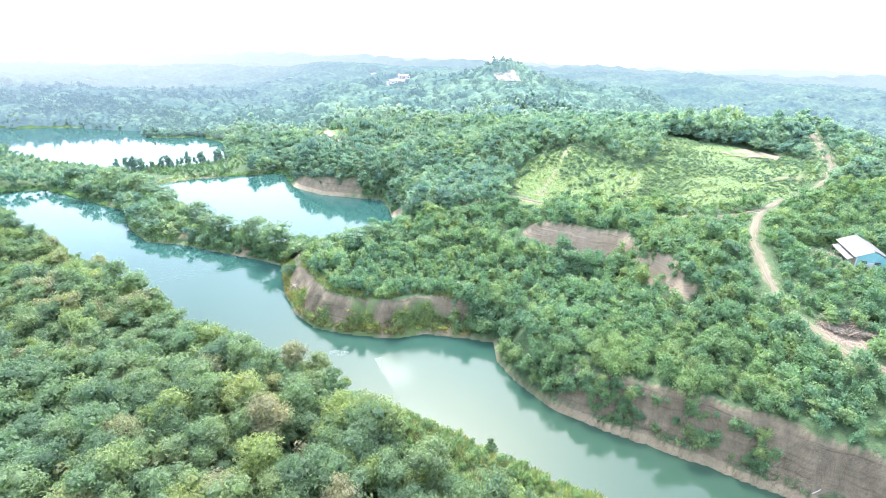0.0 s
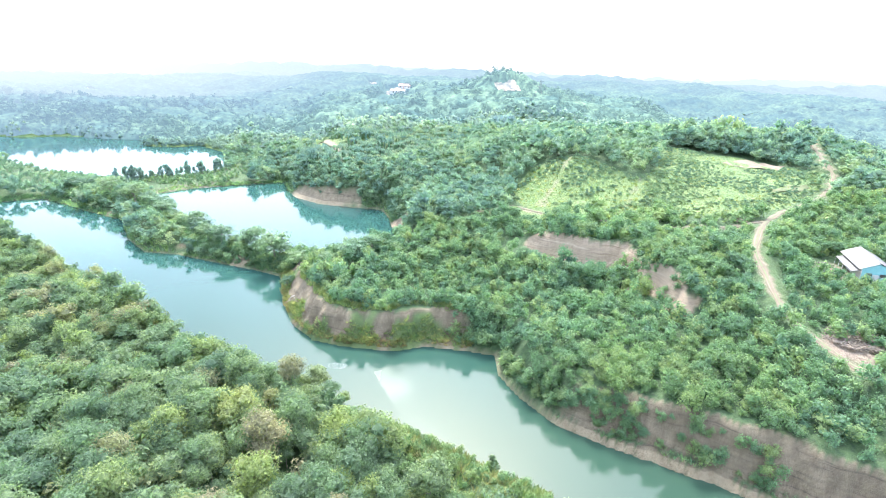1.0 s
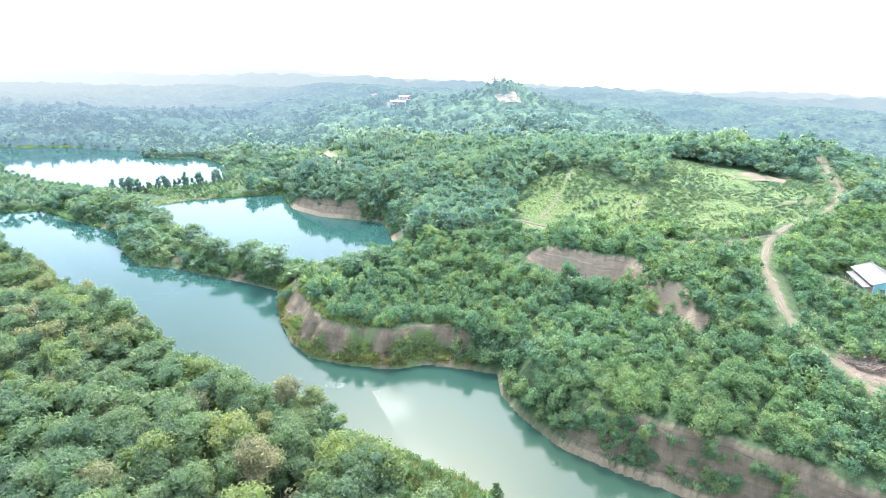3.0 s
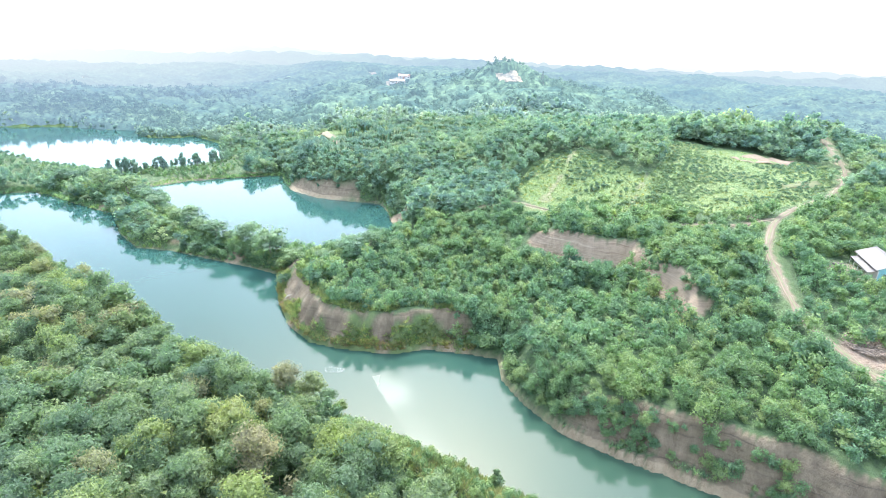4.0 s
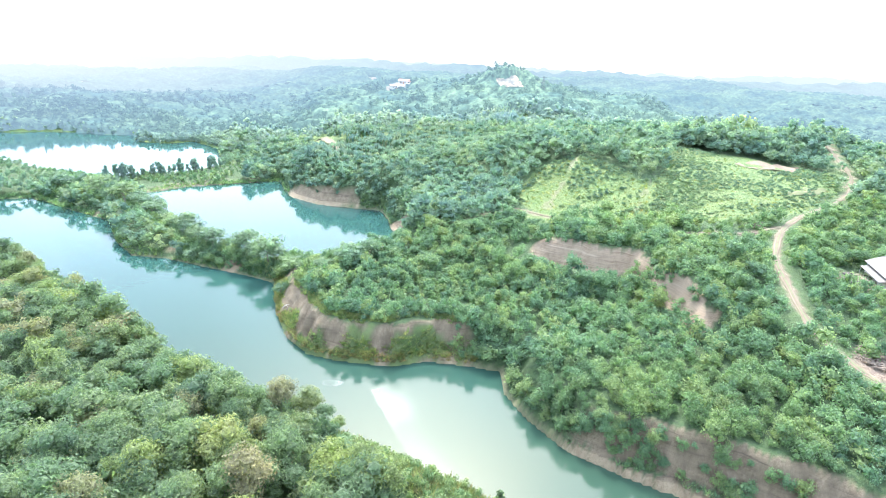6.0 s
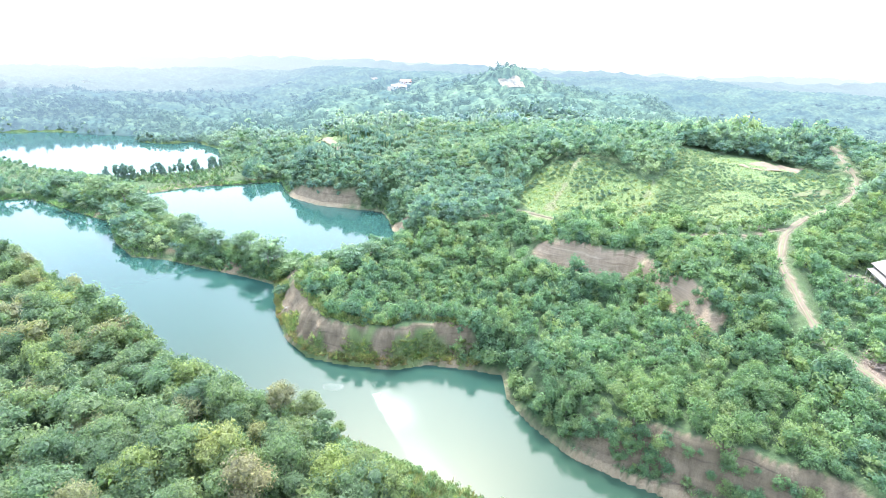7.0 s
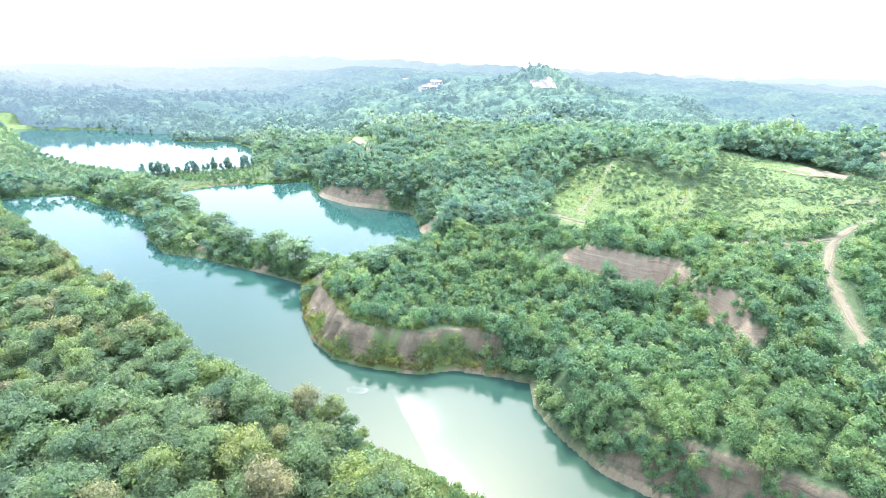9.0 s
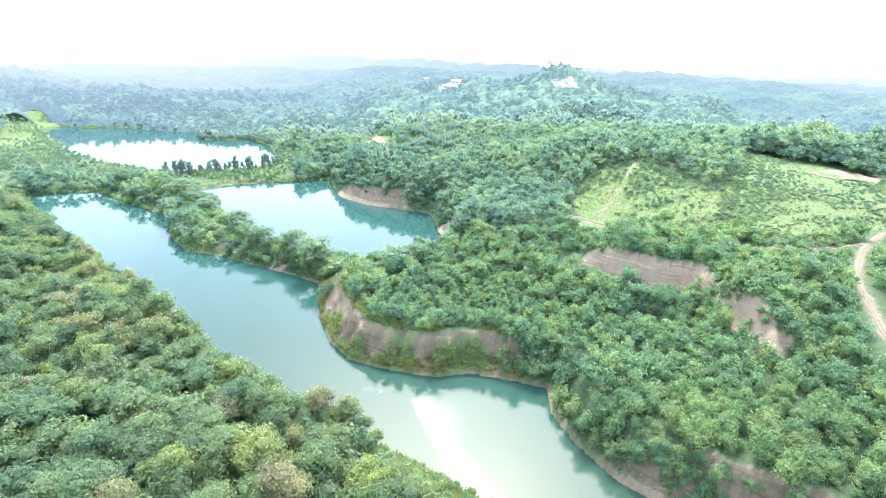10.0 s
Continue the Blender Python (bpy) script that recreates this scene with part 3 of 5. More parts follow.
def crown_of(seed, radius, low, high, lobes, leaves, size, core=1, flat=0.75, spread=1.0, ragged=0.25, fill=None, stir=0.4, inner=0.82):
    """A crown: several leafy lobes round a dark inside. Gives corners, leaf faces and inside faces."""
    rng = np.random.default_rng(seed)
    verts, quads, tris, n = [], [], [], 0
    centres, sizes = [], []
    for k in range(lobes):
        a, r = 2.4 * k + rng.uniform(-0.4, 0.4), radius * math.sqrt((k + 0.3) / lobes) * 0.72 * spread
        lift = 1 - (r / radius) ** 2 * 0.55
        cz = low + (high - low) * (0.35 + 0.42 * lift * rng.uniform(0.75, 1.1))
        if fill:
            cz = low + (high - low) * rng.uniform(*fill) * (0.6 + 0.4 * lift)
        centres.append((r * math.cos(a), r * math.sin(a), cz))
        sizes.append(radius * rng.uniform(0.36, 0.55))
    centres, sizes = np.array(centres), np.array(sizes)
    bv, bf = BALL[core]
    for c, s in zip(centres, sizes):
        wob = 1 + 0.18 * np.sin(bv @ rng.uniform(-4, 4, 3) + rng.uniform(0, 6))
        v = bv * wob[:, None] * s * inner * np.array([1, 1, flat]) + c
        verts.append(v)
        tris.append(bf + n)
        n += len(v)
    pick = rng.integers(0, lobes, leaves)
    way = rng.normal(size=(leaves, 3))
    way[:, 2] += 0.35
    way /= np.linalg.norm(way, axis=1)[:, None]
    out = rng.uniform(0.82, 1.0 + ragged, leaves)[:, None]
    at = centres[pick] + way * sizes[pick][:, None] * np.array([1, 1, flat]) * out
    normal = way * 0.7 + rng.normal(size=(leaves, 3)) * stir + [0, 0, 0.4]
    normal /= np.linalg.norm(normal, axis=1)[:, None]
    u = np.cross(normal, rng.normal(size=(leaves, 3)))
    u /= np.linalg.norm(u, axis=1)[:, None]
    w = np.cross(normal, u)
    s = size * rng.uniform(0.6, 1.35, leaves)[:, None]
    droop = normal * s * 0.25
    cards = np.stack([at - u * s - w * s * 0.45, at - u * s * 0.6 + w * s * 0.7, at + u * s * 1.2 - droop], 1)
    verts.append(cards.reshape(-1, 3))
    tris.append(np.arange(leaves * 3).reshape(-1, 3) + n)
    return np.concatenate(verts), np.zeros((0, 4), int), np.concatenate(tris)


def stems_of(seed, height, girth, limbs, reach, sides=6):
    """A tapered, slightly bent trunk with limbs."""
    rng = np.random.default_rng(seed)
    verts, quads = [], []

    def limb(p, q, r0, r1, bend, steps):
        start = sum(len(v) for v in verts)
        p, q = np.array(p, float), np.array(q, float)
        axis_ = (q - p) / np.linalg.norm(q - p)
        u = np.cross(axis_, [0.3, 0.9, 0.1])
        u /= np.linalg.norm(u)
        w = np.cross(axis_, u)
        ring = []
        for i in range(steps + 1):
            t = i / steps
            c = p + (q - p) * t + np.array(bend) * math.sin(math.pi * t)
            r = r0 + (r1 - r0) * t
            ring += [c + r * (u * math.cos(a) + w * math.sin(a)) for a in np.arange(sides) * 2 * math.pi / sides]
        verts.append(np.array(ring))
        for i in range(steps):
            for k in range(sides):
                a, b = start + i * sides + k, start + i * sides + (k + 1) % sides
                quads.append((a, b, b + sides, a + sides))

    top = np.array([rng.uniform(-0.3, 0.3), rng.uniform(-0.3, 0.3), height])
    limb((0, 0, -0.6), top, girth * 1.25, girth * 0.35, rng.uniform(-0.25, 0.25, 3) * [1, 1, 0], 4)
    for k in range(limbs):
        a, t = 2.4 * k + rng.uniform(0, 0.8), rng.uniform(0.45, 0.85)
        p = top * t
        q = p + np.array([math.cos(a) * reach, math.sin(a) * reach, reach * rng.uniform(0.5, 0.9)])
        limb(p, q, girth * 0.5, girth * 0.15, (0, 0, 0.2), 2)
    return np.concatenate(verts), np.array(quads)


# kinds of plant: crown radius, foot and top of the crown, lobes, leaves, leaf size, core, flatness, spread
def plant_kind(name, seed, count, radius, low, high, lobes, leaves, size, core=1, flat=0.75, spread=1.0, ragged=0.25, girth=0.16, limbs=4, fill=None, stir=0.4, inner=0.82):
    return [dict(name=name, crown=crown_of(seed + k, radius, low, high, lobes, leaves, size, core, flat, spread, ragged, fill, stir, inner),
                 stems=stems_of(seed + 50 + k, low + (high - low) * 0.5, girth, limbs, radius * 0.6)) for k in range(count)]


BROADLEAF = plant_kind("tree", 100, 8, 2.9, 2.2, 8.6, 12, 2000, 0.185, fill=(0.3, 0.88), flat=0.8, girth=0.15, stir=0.5, inner=0.62, ragged=0.35)
BROADLEAF_MID = plant_kind("tree", 200, 6, 2.9, 2.0, 8.2, 9, 640, 0.265, core=0, fill=(0.3, 0.85), flat=0.8, stir=0.45, inner=0.75, ragged=0.35)
SHRUB = plant_kind("shrub", 300, 6, 1.9, 0.0, 3.9, 8, 720, 0.175, core=0, fill=(0.12, 0.8), flat=0.95, girth=0.07, limbs=3, inner=0.68, ragged=0.4, stir=0.5)
SHRUB_MID = plant_kind("shrub", 400, 8, 1.9, 0.0, 3.9, 5, 200, 0.275, core=0, fill=(0.12, 0.85), flat=1.0, ragged=0.45, stir=0.45, inner=0.75)
UMBRELLA = plant_kind("umbrella_tree", 500, 5, 4.0, 3.4, 8.6, 13, 900, 0.30, flat=0.5, spread=1.2, ragged=0.45, girth=0.2, limbs=7, fill=(0.35, 0.95), inner=0.55)
SLENDER = plant_kind("slender_tree", 600, 5, 1.7, 0.4, 7.4, 8, 320, 0.38, flat=1.25, spread=0.8, girth=0.12, limbs=2, fill=(0.15, 0.9))
FAR_TREE = plant_kind("tree", 700, 6, 3.3, 0.8, 8.4, 5, 122, 0.5, core=0, fill=(0.25, 0.85), stir=0.4, ragged=0.35)
FARTHER = plant_kind("tree", 800, 6, 3.5, 0.6, 8.0, 3, 44, 0.72, core=0, fill=(0.25, 0.8), stir=0.35)


def palm_crown(seed, fronds=15, reach=3.6, height=5.5):
    """Arching fronds round one head."""
    rng = np.random.default_rng(seed)
    verts, tris = [], []
    for k in range(fronds):
        a, lift = 2.4 * k + rng.uniform(-0.2, 0.2), rng.uniform(-0.15, 0.9)
        way, side = np.array([math.cos(a), math.sin(a), 0]), np.array([-math.sin(a), math.cos(a), 0])
        tip = reach * rng.uniform(0.8, 1.1)
        mid = np.array([0, 0, height]) + way * tip * 0.5 + [0, 0, lift * tip * 0.45]
        end = np.array([0, 0, height]) + way * tip + [0, 0, lift * tip * 0.35 - tip * 0.35]
        b = len(verts)
        verts += [np.array([0, 0, height]), mid + side * 0.55 - [0, 0, 0.2], mid + [0, 0, 0.12], mid - side * 0.55 - [0, 0, 0.2], end]
        tris += [(b, b + 1, b + 2), (b, b + 2, b + 3), (b + 1, b + 4, b + 2), (b + 2, b + 4, b + 3)]
    bv, bf = BALL[1]
    tris += [tuple(f + len(verts)) for f in bf]
    verts += list(bv * [0.6, 0.6, 2.6] + [0, 0, height - 2.6])
    return np.array(verts), np.zeros((0, 4), int), np.array(tris)


def tuft_crown(seed, blades=16, reach=0.7):
    rng = np.random.default_rng(seed)
    verts, tris = [], []
    for k in range(blades):
        a, r, h = rng.uniform(0, 6.28), rng.uniform(0, 0.5), reach * rng.uniform(0.6, 1.3)
        foot = np.array([math.cos(a) * r, math.sin(a) * r, -0.1])
        side = np.array([-math.sin(a), math.cos(a), 0]) * 0.14
        b = len(verts)
        verts += [foot - side, foot + side, foot + [math.cos(a) * h * 0.7, math.sin(a) * h * 0.7, h]]
        tris.append((b, b + 1, b + 2))
    return np.array(verts), np.zeros((0, 4), int), np.array(tris)


SPRIG = plant_kind("weed", 980, 6, 1.9, 0.0, 2.6, 3, 48, 0.5, core=0, fill=(0.1, 0.7), ragged=0.5, stir=0.5)
PALM = [dict(name="oil_palm", crown=palm_crown(900 + k)) for k in range(5)]
TUFT = [dict(name="grass_tuft", crown=tuft_crown(950 + k)) for k in range(5)]


def scatter(step, low, high, seed, jitter=0.42):
    """Places on a loose grid: x, y."""
    rng = np.random.default_rng(seed)
    gx, gy = np.meshgrid(np.arange(low[0], high[0], step), np.arange(low[1], high[1], step))
    gx = gx + (np.round(gy / step) % 2) * step * 0.5
    x, y = gx.ravel() + rng.uniform(-jitter, jitter, gx.size) * step, gy.ravel() + rng.uniform(-jitter, jitter, gx.size) * step
    return x, y


def open_ground(x, y):
    """Where nothing tall grows: water, track, yard, field, bare rock."""
    d = shore(x, y)
    bare = (d < 1.0) | (to_line(x, y, TRACK)[0] < 3.2) | inside(x, y, FIELD)
    bare |= np.hypot((x - 124) / 0.8, y - 149) < 8
    bare |= (np.abs((x - 132) * 0.95 - (y - 148) * 0.32) < 8) & (np.abs((x - 132) * 0.32 + (y - 148) * 0.95) < 11)
    bare |= np.hypot((x - 101) / 1.1, y - 108) < 4.0
    bare |= to_line(x, y, PATH_LINE)[0] < 1.6
    for sx, sy, rx, ry in ((-45, 645, 17, 30), (-60, 489, 17, 12), (-390, 512, 27, 19)):
        bare |= np.hypot((x - sx) / rx, (y - sy) / ry) + 0.6 * rolling(x, y, 9, 31) < 1
    bare |= (to_line(x, y, HILL_ROAD)[0] < 9) | (to_line(x, y, GROVE_ROAD)[0] < 6.5) | (to_line(x, y + 9, GROVE_ROAD)[0] < 7) | inside(x, y, HILL_CUT) | inside(x, y, [(56, 558), (62, 540), (72, 532), (89, 533), (89, 560)])
    bare |= (np.hypot((x + 67) / 1.4, y - 88) < 4.5) | (np.hypot((x - 40) / 2.2, y - 207) < 5.5)
    ds, side, along = to_line(x, y, SCARP)
    bare |= (ds < 1.2) | ((ds * side < 0) & (ds < 8.5) & (along < 34)) | ((ds * side < 0) & (ds < 3) & (rolling(x, y, 12, 35) > -0.1))
    bare |= (quarried(x, y, d) > 0.5) & (d < np.where(y > 255, 4.0, np.where(y < 112, 6.8, 8.5)))
    return bare


def stuff(name, kinds, x, y, scale, mat, label, category, seed):
    """Many plants in one mesh."""
    if not len(x):
        return None
    rng = np.random.default_rng(seed)
    z = land(x, y)
    verts, quads, tris, tint_q, tint_t, n = [], [], [], [], [], 0
    pick = rng.integers(0, len(kinds), len(x))
    for k, kind in enumerate(kinds):
        sel = np.where(pick == k)[0]
        v, q, t = kind["crown"]
        a, s = rng.uniform(0, 2 * math.pi, len(sel)), scale * rng.uniform(0.7, 1.3, len(sel)) * (1 + 0.5 * rolling(x[sel], y[sel], 26, 91, 2))
        tall = s * rng.uniform(0.85, 1.2, len(sel))
        c, d = np.cos(a)[:, None], np.sin(a)[:, None]
        px = (v[None, :, 0] * c - v[None, :, 1] * d) * s[:, None] + x[sel][:, None]
        py = (v[None, :, 0] * d + v[None, :, 1] * c) * s[:, None] + y[sel][:, None]
        pz = v[None, :, 2] * tall[:, None] + z[sel][:, None] - 0.1
        verts.append(np.stack([px, py, pz], -1).reshape(-1, 3))
        offs = n + np.arange(len(sel))[:, None, None] * len(v)
        quads.append((q[None] + offs).reshape(-1, 4))
        tris.append((t[None] + offs).reshape(-1, 3))
        tint = rng.uniform(0, 1, len(sel))
        tint_q.append(np.repeat(tint, len(q)))
        tint_t.append(np.repeat(tint, len(t)))
        n += len(sel) * len(v)
    me = mesh_of(name, np.concatenate(verts), np.concatenate(quads), np.concatenate(tris), faces={"tint": np.concatenate(tint_q + tint_t)})
    me.materials.append(mat)
    return tagged(new(name, me), label, category, kind="stuff")


def thing_kind(kinds, mat, label, category, group):
    """One plant of each shape as a thing with a trunk and a crown."""
    made = []
    for kind in kinds:
        root = tagged(new(kind["name"]), label, category, group)
        v, q, t = kind["crown"]
        me = mesh_of("crown", v, q, t, faces={"tint": np.zeros(len(q) + len(t))})
        me.materials.append(mat)
        crown = new("crown", me)
        v, q = kind["stems"]
        me = mesh_of("trunk", v, q, smooth=True)
        me.materials.append(BARK)
        trunk = new("trunk", me)
        crown.parent = trunk.parent = root
        made.append(root)
    return made


def plant_things(kinds, x, y, scale, mat, label, category, group, seed):
    rng = np.random.default_rng(seed)
    first = thing_kind(kinds, mat, label, category, group)
    used = set()
    for i, (px, py, pz) in enumerate(zip(x, y, land(x, y))):
        k = i % len(first)
        s = scale * rng.choice([0.62, 0.8, 1.0, 1.15, 1.4]) * rng.uniform(0.9, 1.1)
        m = pose(px, py, pz - 0.1, rng.uniform(-4, 4), rng.uniform(-4, 4), rng.uniform(0, 360)) @ Matrix.Diagonal((s, s, s * rng.uniform(0.85, 1.15), 1))
        if k in used:
            copy_thing(first[k], m @ Matrix.Diagonal((*[1 / v for v in first[k].scale], 1)))
        else:
            first[k].matrix_basis = m
            used.add(k)


# left bank: wood of broadleaf trees
x, y = scatter(4.0, (-190, 30), (60, 240), 1)
keep = ~open_ground(x, y) & (inside(x, y, [(60, 20), (100, 0), (84, 34), (30, 79), (13, 91), (-12, 104), (-45, 120), (-89, 154), (-163, 206), (-225, 260), (-330, 300), (-330, 20)])) & (y > 20 + 0.55 * np.abs(x))
x, y = x[keep], y[keep]
tall = shore(x, y) > 9 + 8 * sub(x, -30, -15)
x, y = x[tall], y[tall]
close = (y < 118) & (x > -75) & (x < 30)
order = np.argsort(np.hypot(x[close] + 20, y[close] - 60))[:270]
nx, ny = x[close][order], y[close][order]
plant_things(BROADLEAF, nx, ny, 0.88, LEAF_WOOD, "broadleaf tree with a dense rounded green crown", "tree", "trees of the near wood", 5)
rest = np.ones(len(x), bool)
rest[np.where(close)[0][order]] = False
stuff("woodland", BROADLEAF_MID, x[rest], y[rest], 0.92, LEAF_WOOD, "dense wood of broadleaf trees along the lake bank", "woodland", 6)
x, y = scatter(2.6, (-230, 30), (60, 260), 31)
keep = ~open_ground(x, y) & (shore(x, y) < 11 + 8 * sub(x, -30, -15)) & inside(x, y, [(60, 20), (100, 0), (84, 34), (30, 79), (13, 91), (-12, 104), (-45, 120), (-89, 154), (-163, 206), (-225, 260), (-330, 300), (-330, 20)])
near = keep & (x > -28)
stuff("thicket", SHRUB_MID, x[keep & ~near], y[keep & ~near], 0.9, LEAF_WOOD, "bushes along the water's edge below the wood", "thicket", 32)
stuff("thicket", SHRUB, x[near], y[near], 0.46, LEAF_LIGHT, "low light green bushes on the near bank", "thicket", 39)
x, y = scatter(4.4, (-80, 40), (30, 125), 33, 0.5)
keep = ~open_ground(x, y) & (shore(x, y) > 9 + 9 * sub(x, -18, -8)) & (shore(x, y) < 70) & (x + y < 100)
stuff("undergrowth", SHRUB_MID, x[keep], y[keep], 1.25, LEAF_WOOD, "tall undergrowth filling the gaps in the wood", "undergrowth", 34)
plant_things(BROADLEAF[:3], np.array([-24.0, -20.5, -28.0, -17.5, -31.0]), np.array([105.0, 102.0, 107.5, 99.0, 104.0]), 0.74, LEAF_WOOD, "broadleaf tree leaning out over the near bank", "tree", "trees on the near bank", 99)
plant_things(SLENDER[:3], np.array([-7.9, -4.2, 14.4, 16.8]), np.array([97.2, 94.8, 83.4, 80.6]), 0.5, LEAF_WOOD, "small dark tree alone on the near bank", "tree", "small trees on the near bank", 35)
x, y = scatter(1.1, (-60, 60), (40, 180), 36, 0.5)
d = shore(x, y)
near_bank = (x + y < 104) & (d > 0.3) & (d < 14) & (x > -40) & (y > 58)
apron = (to_line(x, y, PENINSULA)[0] < 12) & (((d > 0.2) & (d < 4.5) & (rolling(x, y, 6, 61) - 0.10 * (d - 3.4) > -0.05)) | ((d > 8.0) & (d < 10.5)))
keep = (near_bank | apron) & (np.random.default_rng(37).uniform(size=len(x)) < 0.75)
stuff("grass", TUFT, x[keep], y[keep], 1.2, LEAF_GRASS, "long yellow-green grass on the banks", "grass", 38)
x, y = scatter(0.62, (-62, 122), (14, 186), 55, 0.6)
d, dp = shore(x, y), to_line(x, y, PENINSULA)[0]
apron = (dp < 12) & (d > 0.6) & (d < 4.2) & (rolling(x, y, 6, 61) - 0.10 * (d - 3.4) > -0.1)
rim = (dp < 14) & (d > 7.5) & (d < 10.5) & (rolling(x, y, 8, 65) > -0.3)
stuff("grass", TUFT, x[apron | rim], y[apron | rim], 1.0, LEAF_GRASS, "bright yellow-green grass on the apron below the cliff", "grass", 56)
reeds = (dp < 12) & (d > 0.05) & (d < 1.5) & (rolling(x, y, 7, 67) > -0.15)
stuff("reeds", TUFT, x[reeds], y[reeds], 1.0, LEAF_REED, "rusty dry reeds along the water's edge", "reeds", 57)
x, y = scatter(1.9, (-62, 122), (14, 186), 58, 0.6)
d, dp = shore(x, y), to_line(x, y, PENINSULA)[0]
keep = (dp < 11) & (d > 1.0) & (d < 4.5) & (rolling(x, y, 9, 69) > 0.16)
stuff("thicket", SHRUB_MID, x[keep], y[keep], 0.34, LEAF_LIGHT, "small bushes on the grassy apron", "thicket", 59)
x, y = scatter(1.25, (-230, 180), (30, 330), 41, 0.6)
d = shore(x, y)
keep = (d > 0.15) & (d < 4.5) & (quarried(x, y, d) < 0.5)
stuff("grass", TUFT, x[keep], y[keep], 1.35, LEAF_SHRUB, "rank grass and ferns along the banks of the pools", "grass", 42)
x, y = scatter(8.0, (-110, -70), (110, 70), 43, 0.5)
keep = (shore(x, y) > 3) & (y < 20 + 0.55 * np.abs(x) + 4 * (x > 0)) & (x < 60 - 0.4 * y)
stuff("woodland", FAR_TREE, x[keep], y[keep], 1.3, LEAF_WOOD, "wood going on over the hill below", "woodland", 44)

# quarry shelf: bushes
x, y = scatter(2.9, (-60, 50), (190, 205), 2)
east = inside(x, y, [(-60, 190), (-52, 165), (-38, 140), (0, 128), (16, 128), (17, 112), (26, 98), (38, 89), (110, 34), (190, 34), (190, 205), (-15, 205)])
keep = ~open_ground(x, y) & east & (y > 20 + 0.45 * np.abs(x))
x, y = x[keep], y[keep]
close = (y < 118) & (x < 75)
order = np.where(close)[0][np.argsort(np.hypot(x[close] - 50, y[close] - 85))[:280]]
plant_things(SHRUB, x[order], y[order], 0.95, LEAF_LIGHT, "bright green bush growing above the quarry face", "bush", "bushes above the quarry face", 7)
rest = np.ones(len(x), bool)
rest[order] = False
rest &= ~(np.random.default_rng(3).uniform(size=len(x)) < 0.08)
stuff("thicket", SHRUB_MID, x[rest], y[rest], 0.95, LEAF_SHRUB, "thicket of green bushes on the old quarry floor", "thicket", 8)
x, y = scatter(7.0, (-60, 60), (200, 210), 12)
keep = ~open_ground(x, y) & (np.hypot(x - 120, y - 140) > 11) & (to_line(x, y, TRACK)[0] > 6) & inside(x, y, [(-40, 190), (-10, 160), (60, 150), (75, 110), (110, 90), (200, 90), (200, 210), (-15, 205)])
stuff("woodland", BROADLEAF_MID, x[keep], y[keep], 0.72, LEAF_SHRUB, "scattered young trees above the thicket", "woodland", 9)

x, y = scatter(4.6, (-45, 135), (75, 190), 73, 0.6)
keep = ~open_ground(x, y) & (shore(x, y) > 10) & inside(x, y, [(-40, 170), (-34, 152), (10, 146), (40, 150), (62, 160), (30, 180), (0, 200), (-18, 190)]) & (rolling(x, y, 20, 75) > -0.1)
stuff("woodland", SLENDER, x[keep], y[keep], 0.62, LEAF_SHRUB, "slim young trees rising from the thicket", "woodland", 74)

# bushes that close the cove and break up the old face
x, y = scatter(2.3, (0, 110), (90, 170), 71, 0.5)
keep = (shore(x, y) > 0.8) & ((np.hypot(x - 15, y - 138) < 8) | (np.hypot(x - 66.5, y - 152) < 6.5) | (np.hypot(x - 74, y - 122) < 6) | (np.hypot(x - 70, y - 139) < 2.5))
stuff("thicket", SHRUB_MID, x[keep], y[keep], 0.72, LEAF_SHRUB, "bushes growing over the broken edge of the bank", "thicket", 72)

# bushes that hang on the face
rng = np.random.default_rng(44)
hx = np.concatenate([rng.uniform(28, 68, 64), rng.uniform(21, 46, 46)])
hy = np.interp(hx, [20, 24, 31, 39, 50, 62, 71], [122, 111, 101, 95.5, 89, 82, 76]) + rng.uniform(1.6, 6, len(hx))
plant_things(SHRUB[:3], hx + rng.uniform(0.5, 2.5, len(hx)), hy, 0.58, LEAF_SHRUB, "green bush clinging to the quarry face", "bush", "bushes on the quarry face", 45)

# tufts along the ledge at the foot of the face
x, y = scatter(0.9, (18, 60), (100, 125), 95, 0.6)
d = shore(x, y)
keep = (d > 0.5) & (d < 2.6) & (x + y > 105) & (y < 118) & (rolling(x, y, 6, 96) + 0.3 * np.random.default_rng(97).uniform(-1, 1, len(x)) > 0.1)
stuff("grass", TUFT, x[keep], y[keep], 0.8, LEAF_SHRUB, "sparse tufts on the ledge below the quarry face", "grass", 98)

# umbrella trees on the spit between the pools
rng = np.random.default_rng(4)
ux, uy = [], []
SPIT = [(-54, 186), (-68, 193), (-84, 203), (-97, 214), (-110, 224), (-124, 238), (-142, 255), (-160, 262), (-178, 272), (-196, 282)]
for (ax, ay), (bx, by) in zip(SPIT, SPIT[1:]):
    for k in range(4):
        t = (k + rng.uniform(0, 0.6)) / 4
        ux.append(ax + (bx - ax) * t + rng.uniform(-2.5, 2.5))
        uy.append(ay + (by - ay) * t + rng.uniform(-2.5, 2.5))
ux, uy = np.array(ux + [-26, -30, -34, -20, -44, -47]), np.array(uy + [174, 178, 170, 178, 172, 166])
plant_things(UMBRELLA, ux, uy, 0.9, LEAF_SPREAD, "light green tree with a flat spreading crown", "tree", "trees on the spit between the pools", 10)
x, y = scatter(2.5, (-200, 160), (-30, 300), 14)
dl = to_line(x, y, SPIT)[0]
keep = (dl < 7.5) & (shore(x, y) > 0.3)
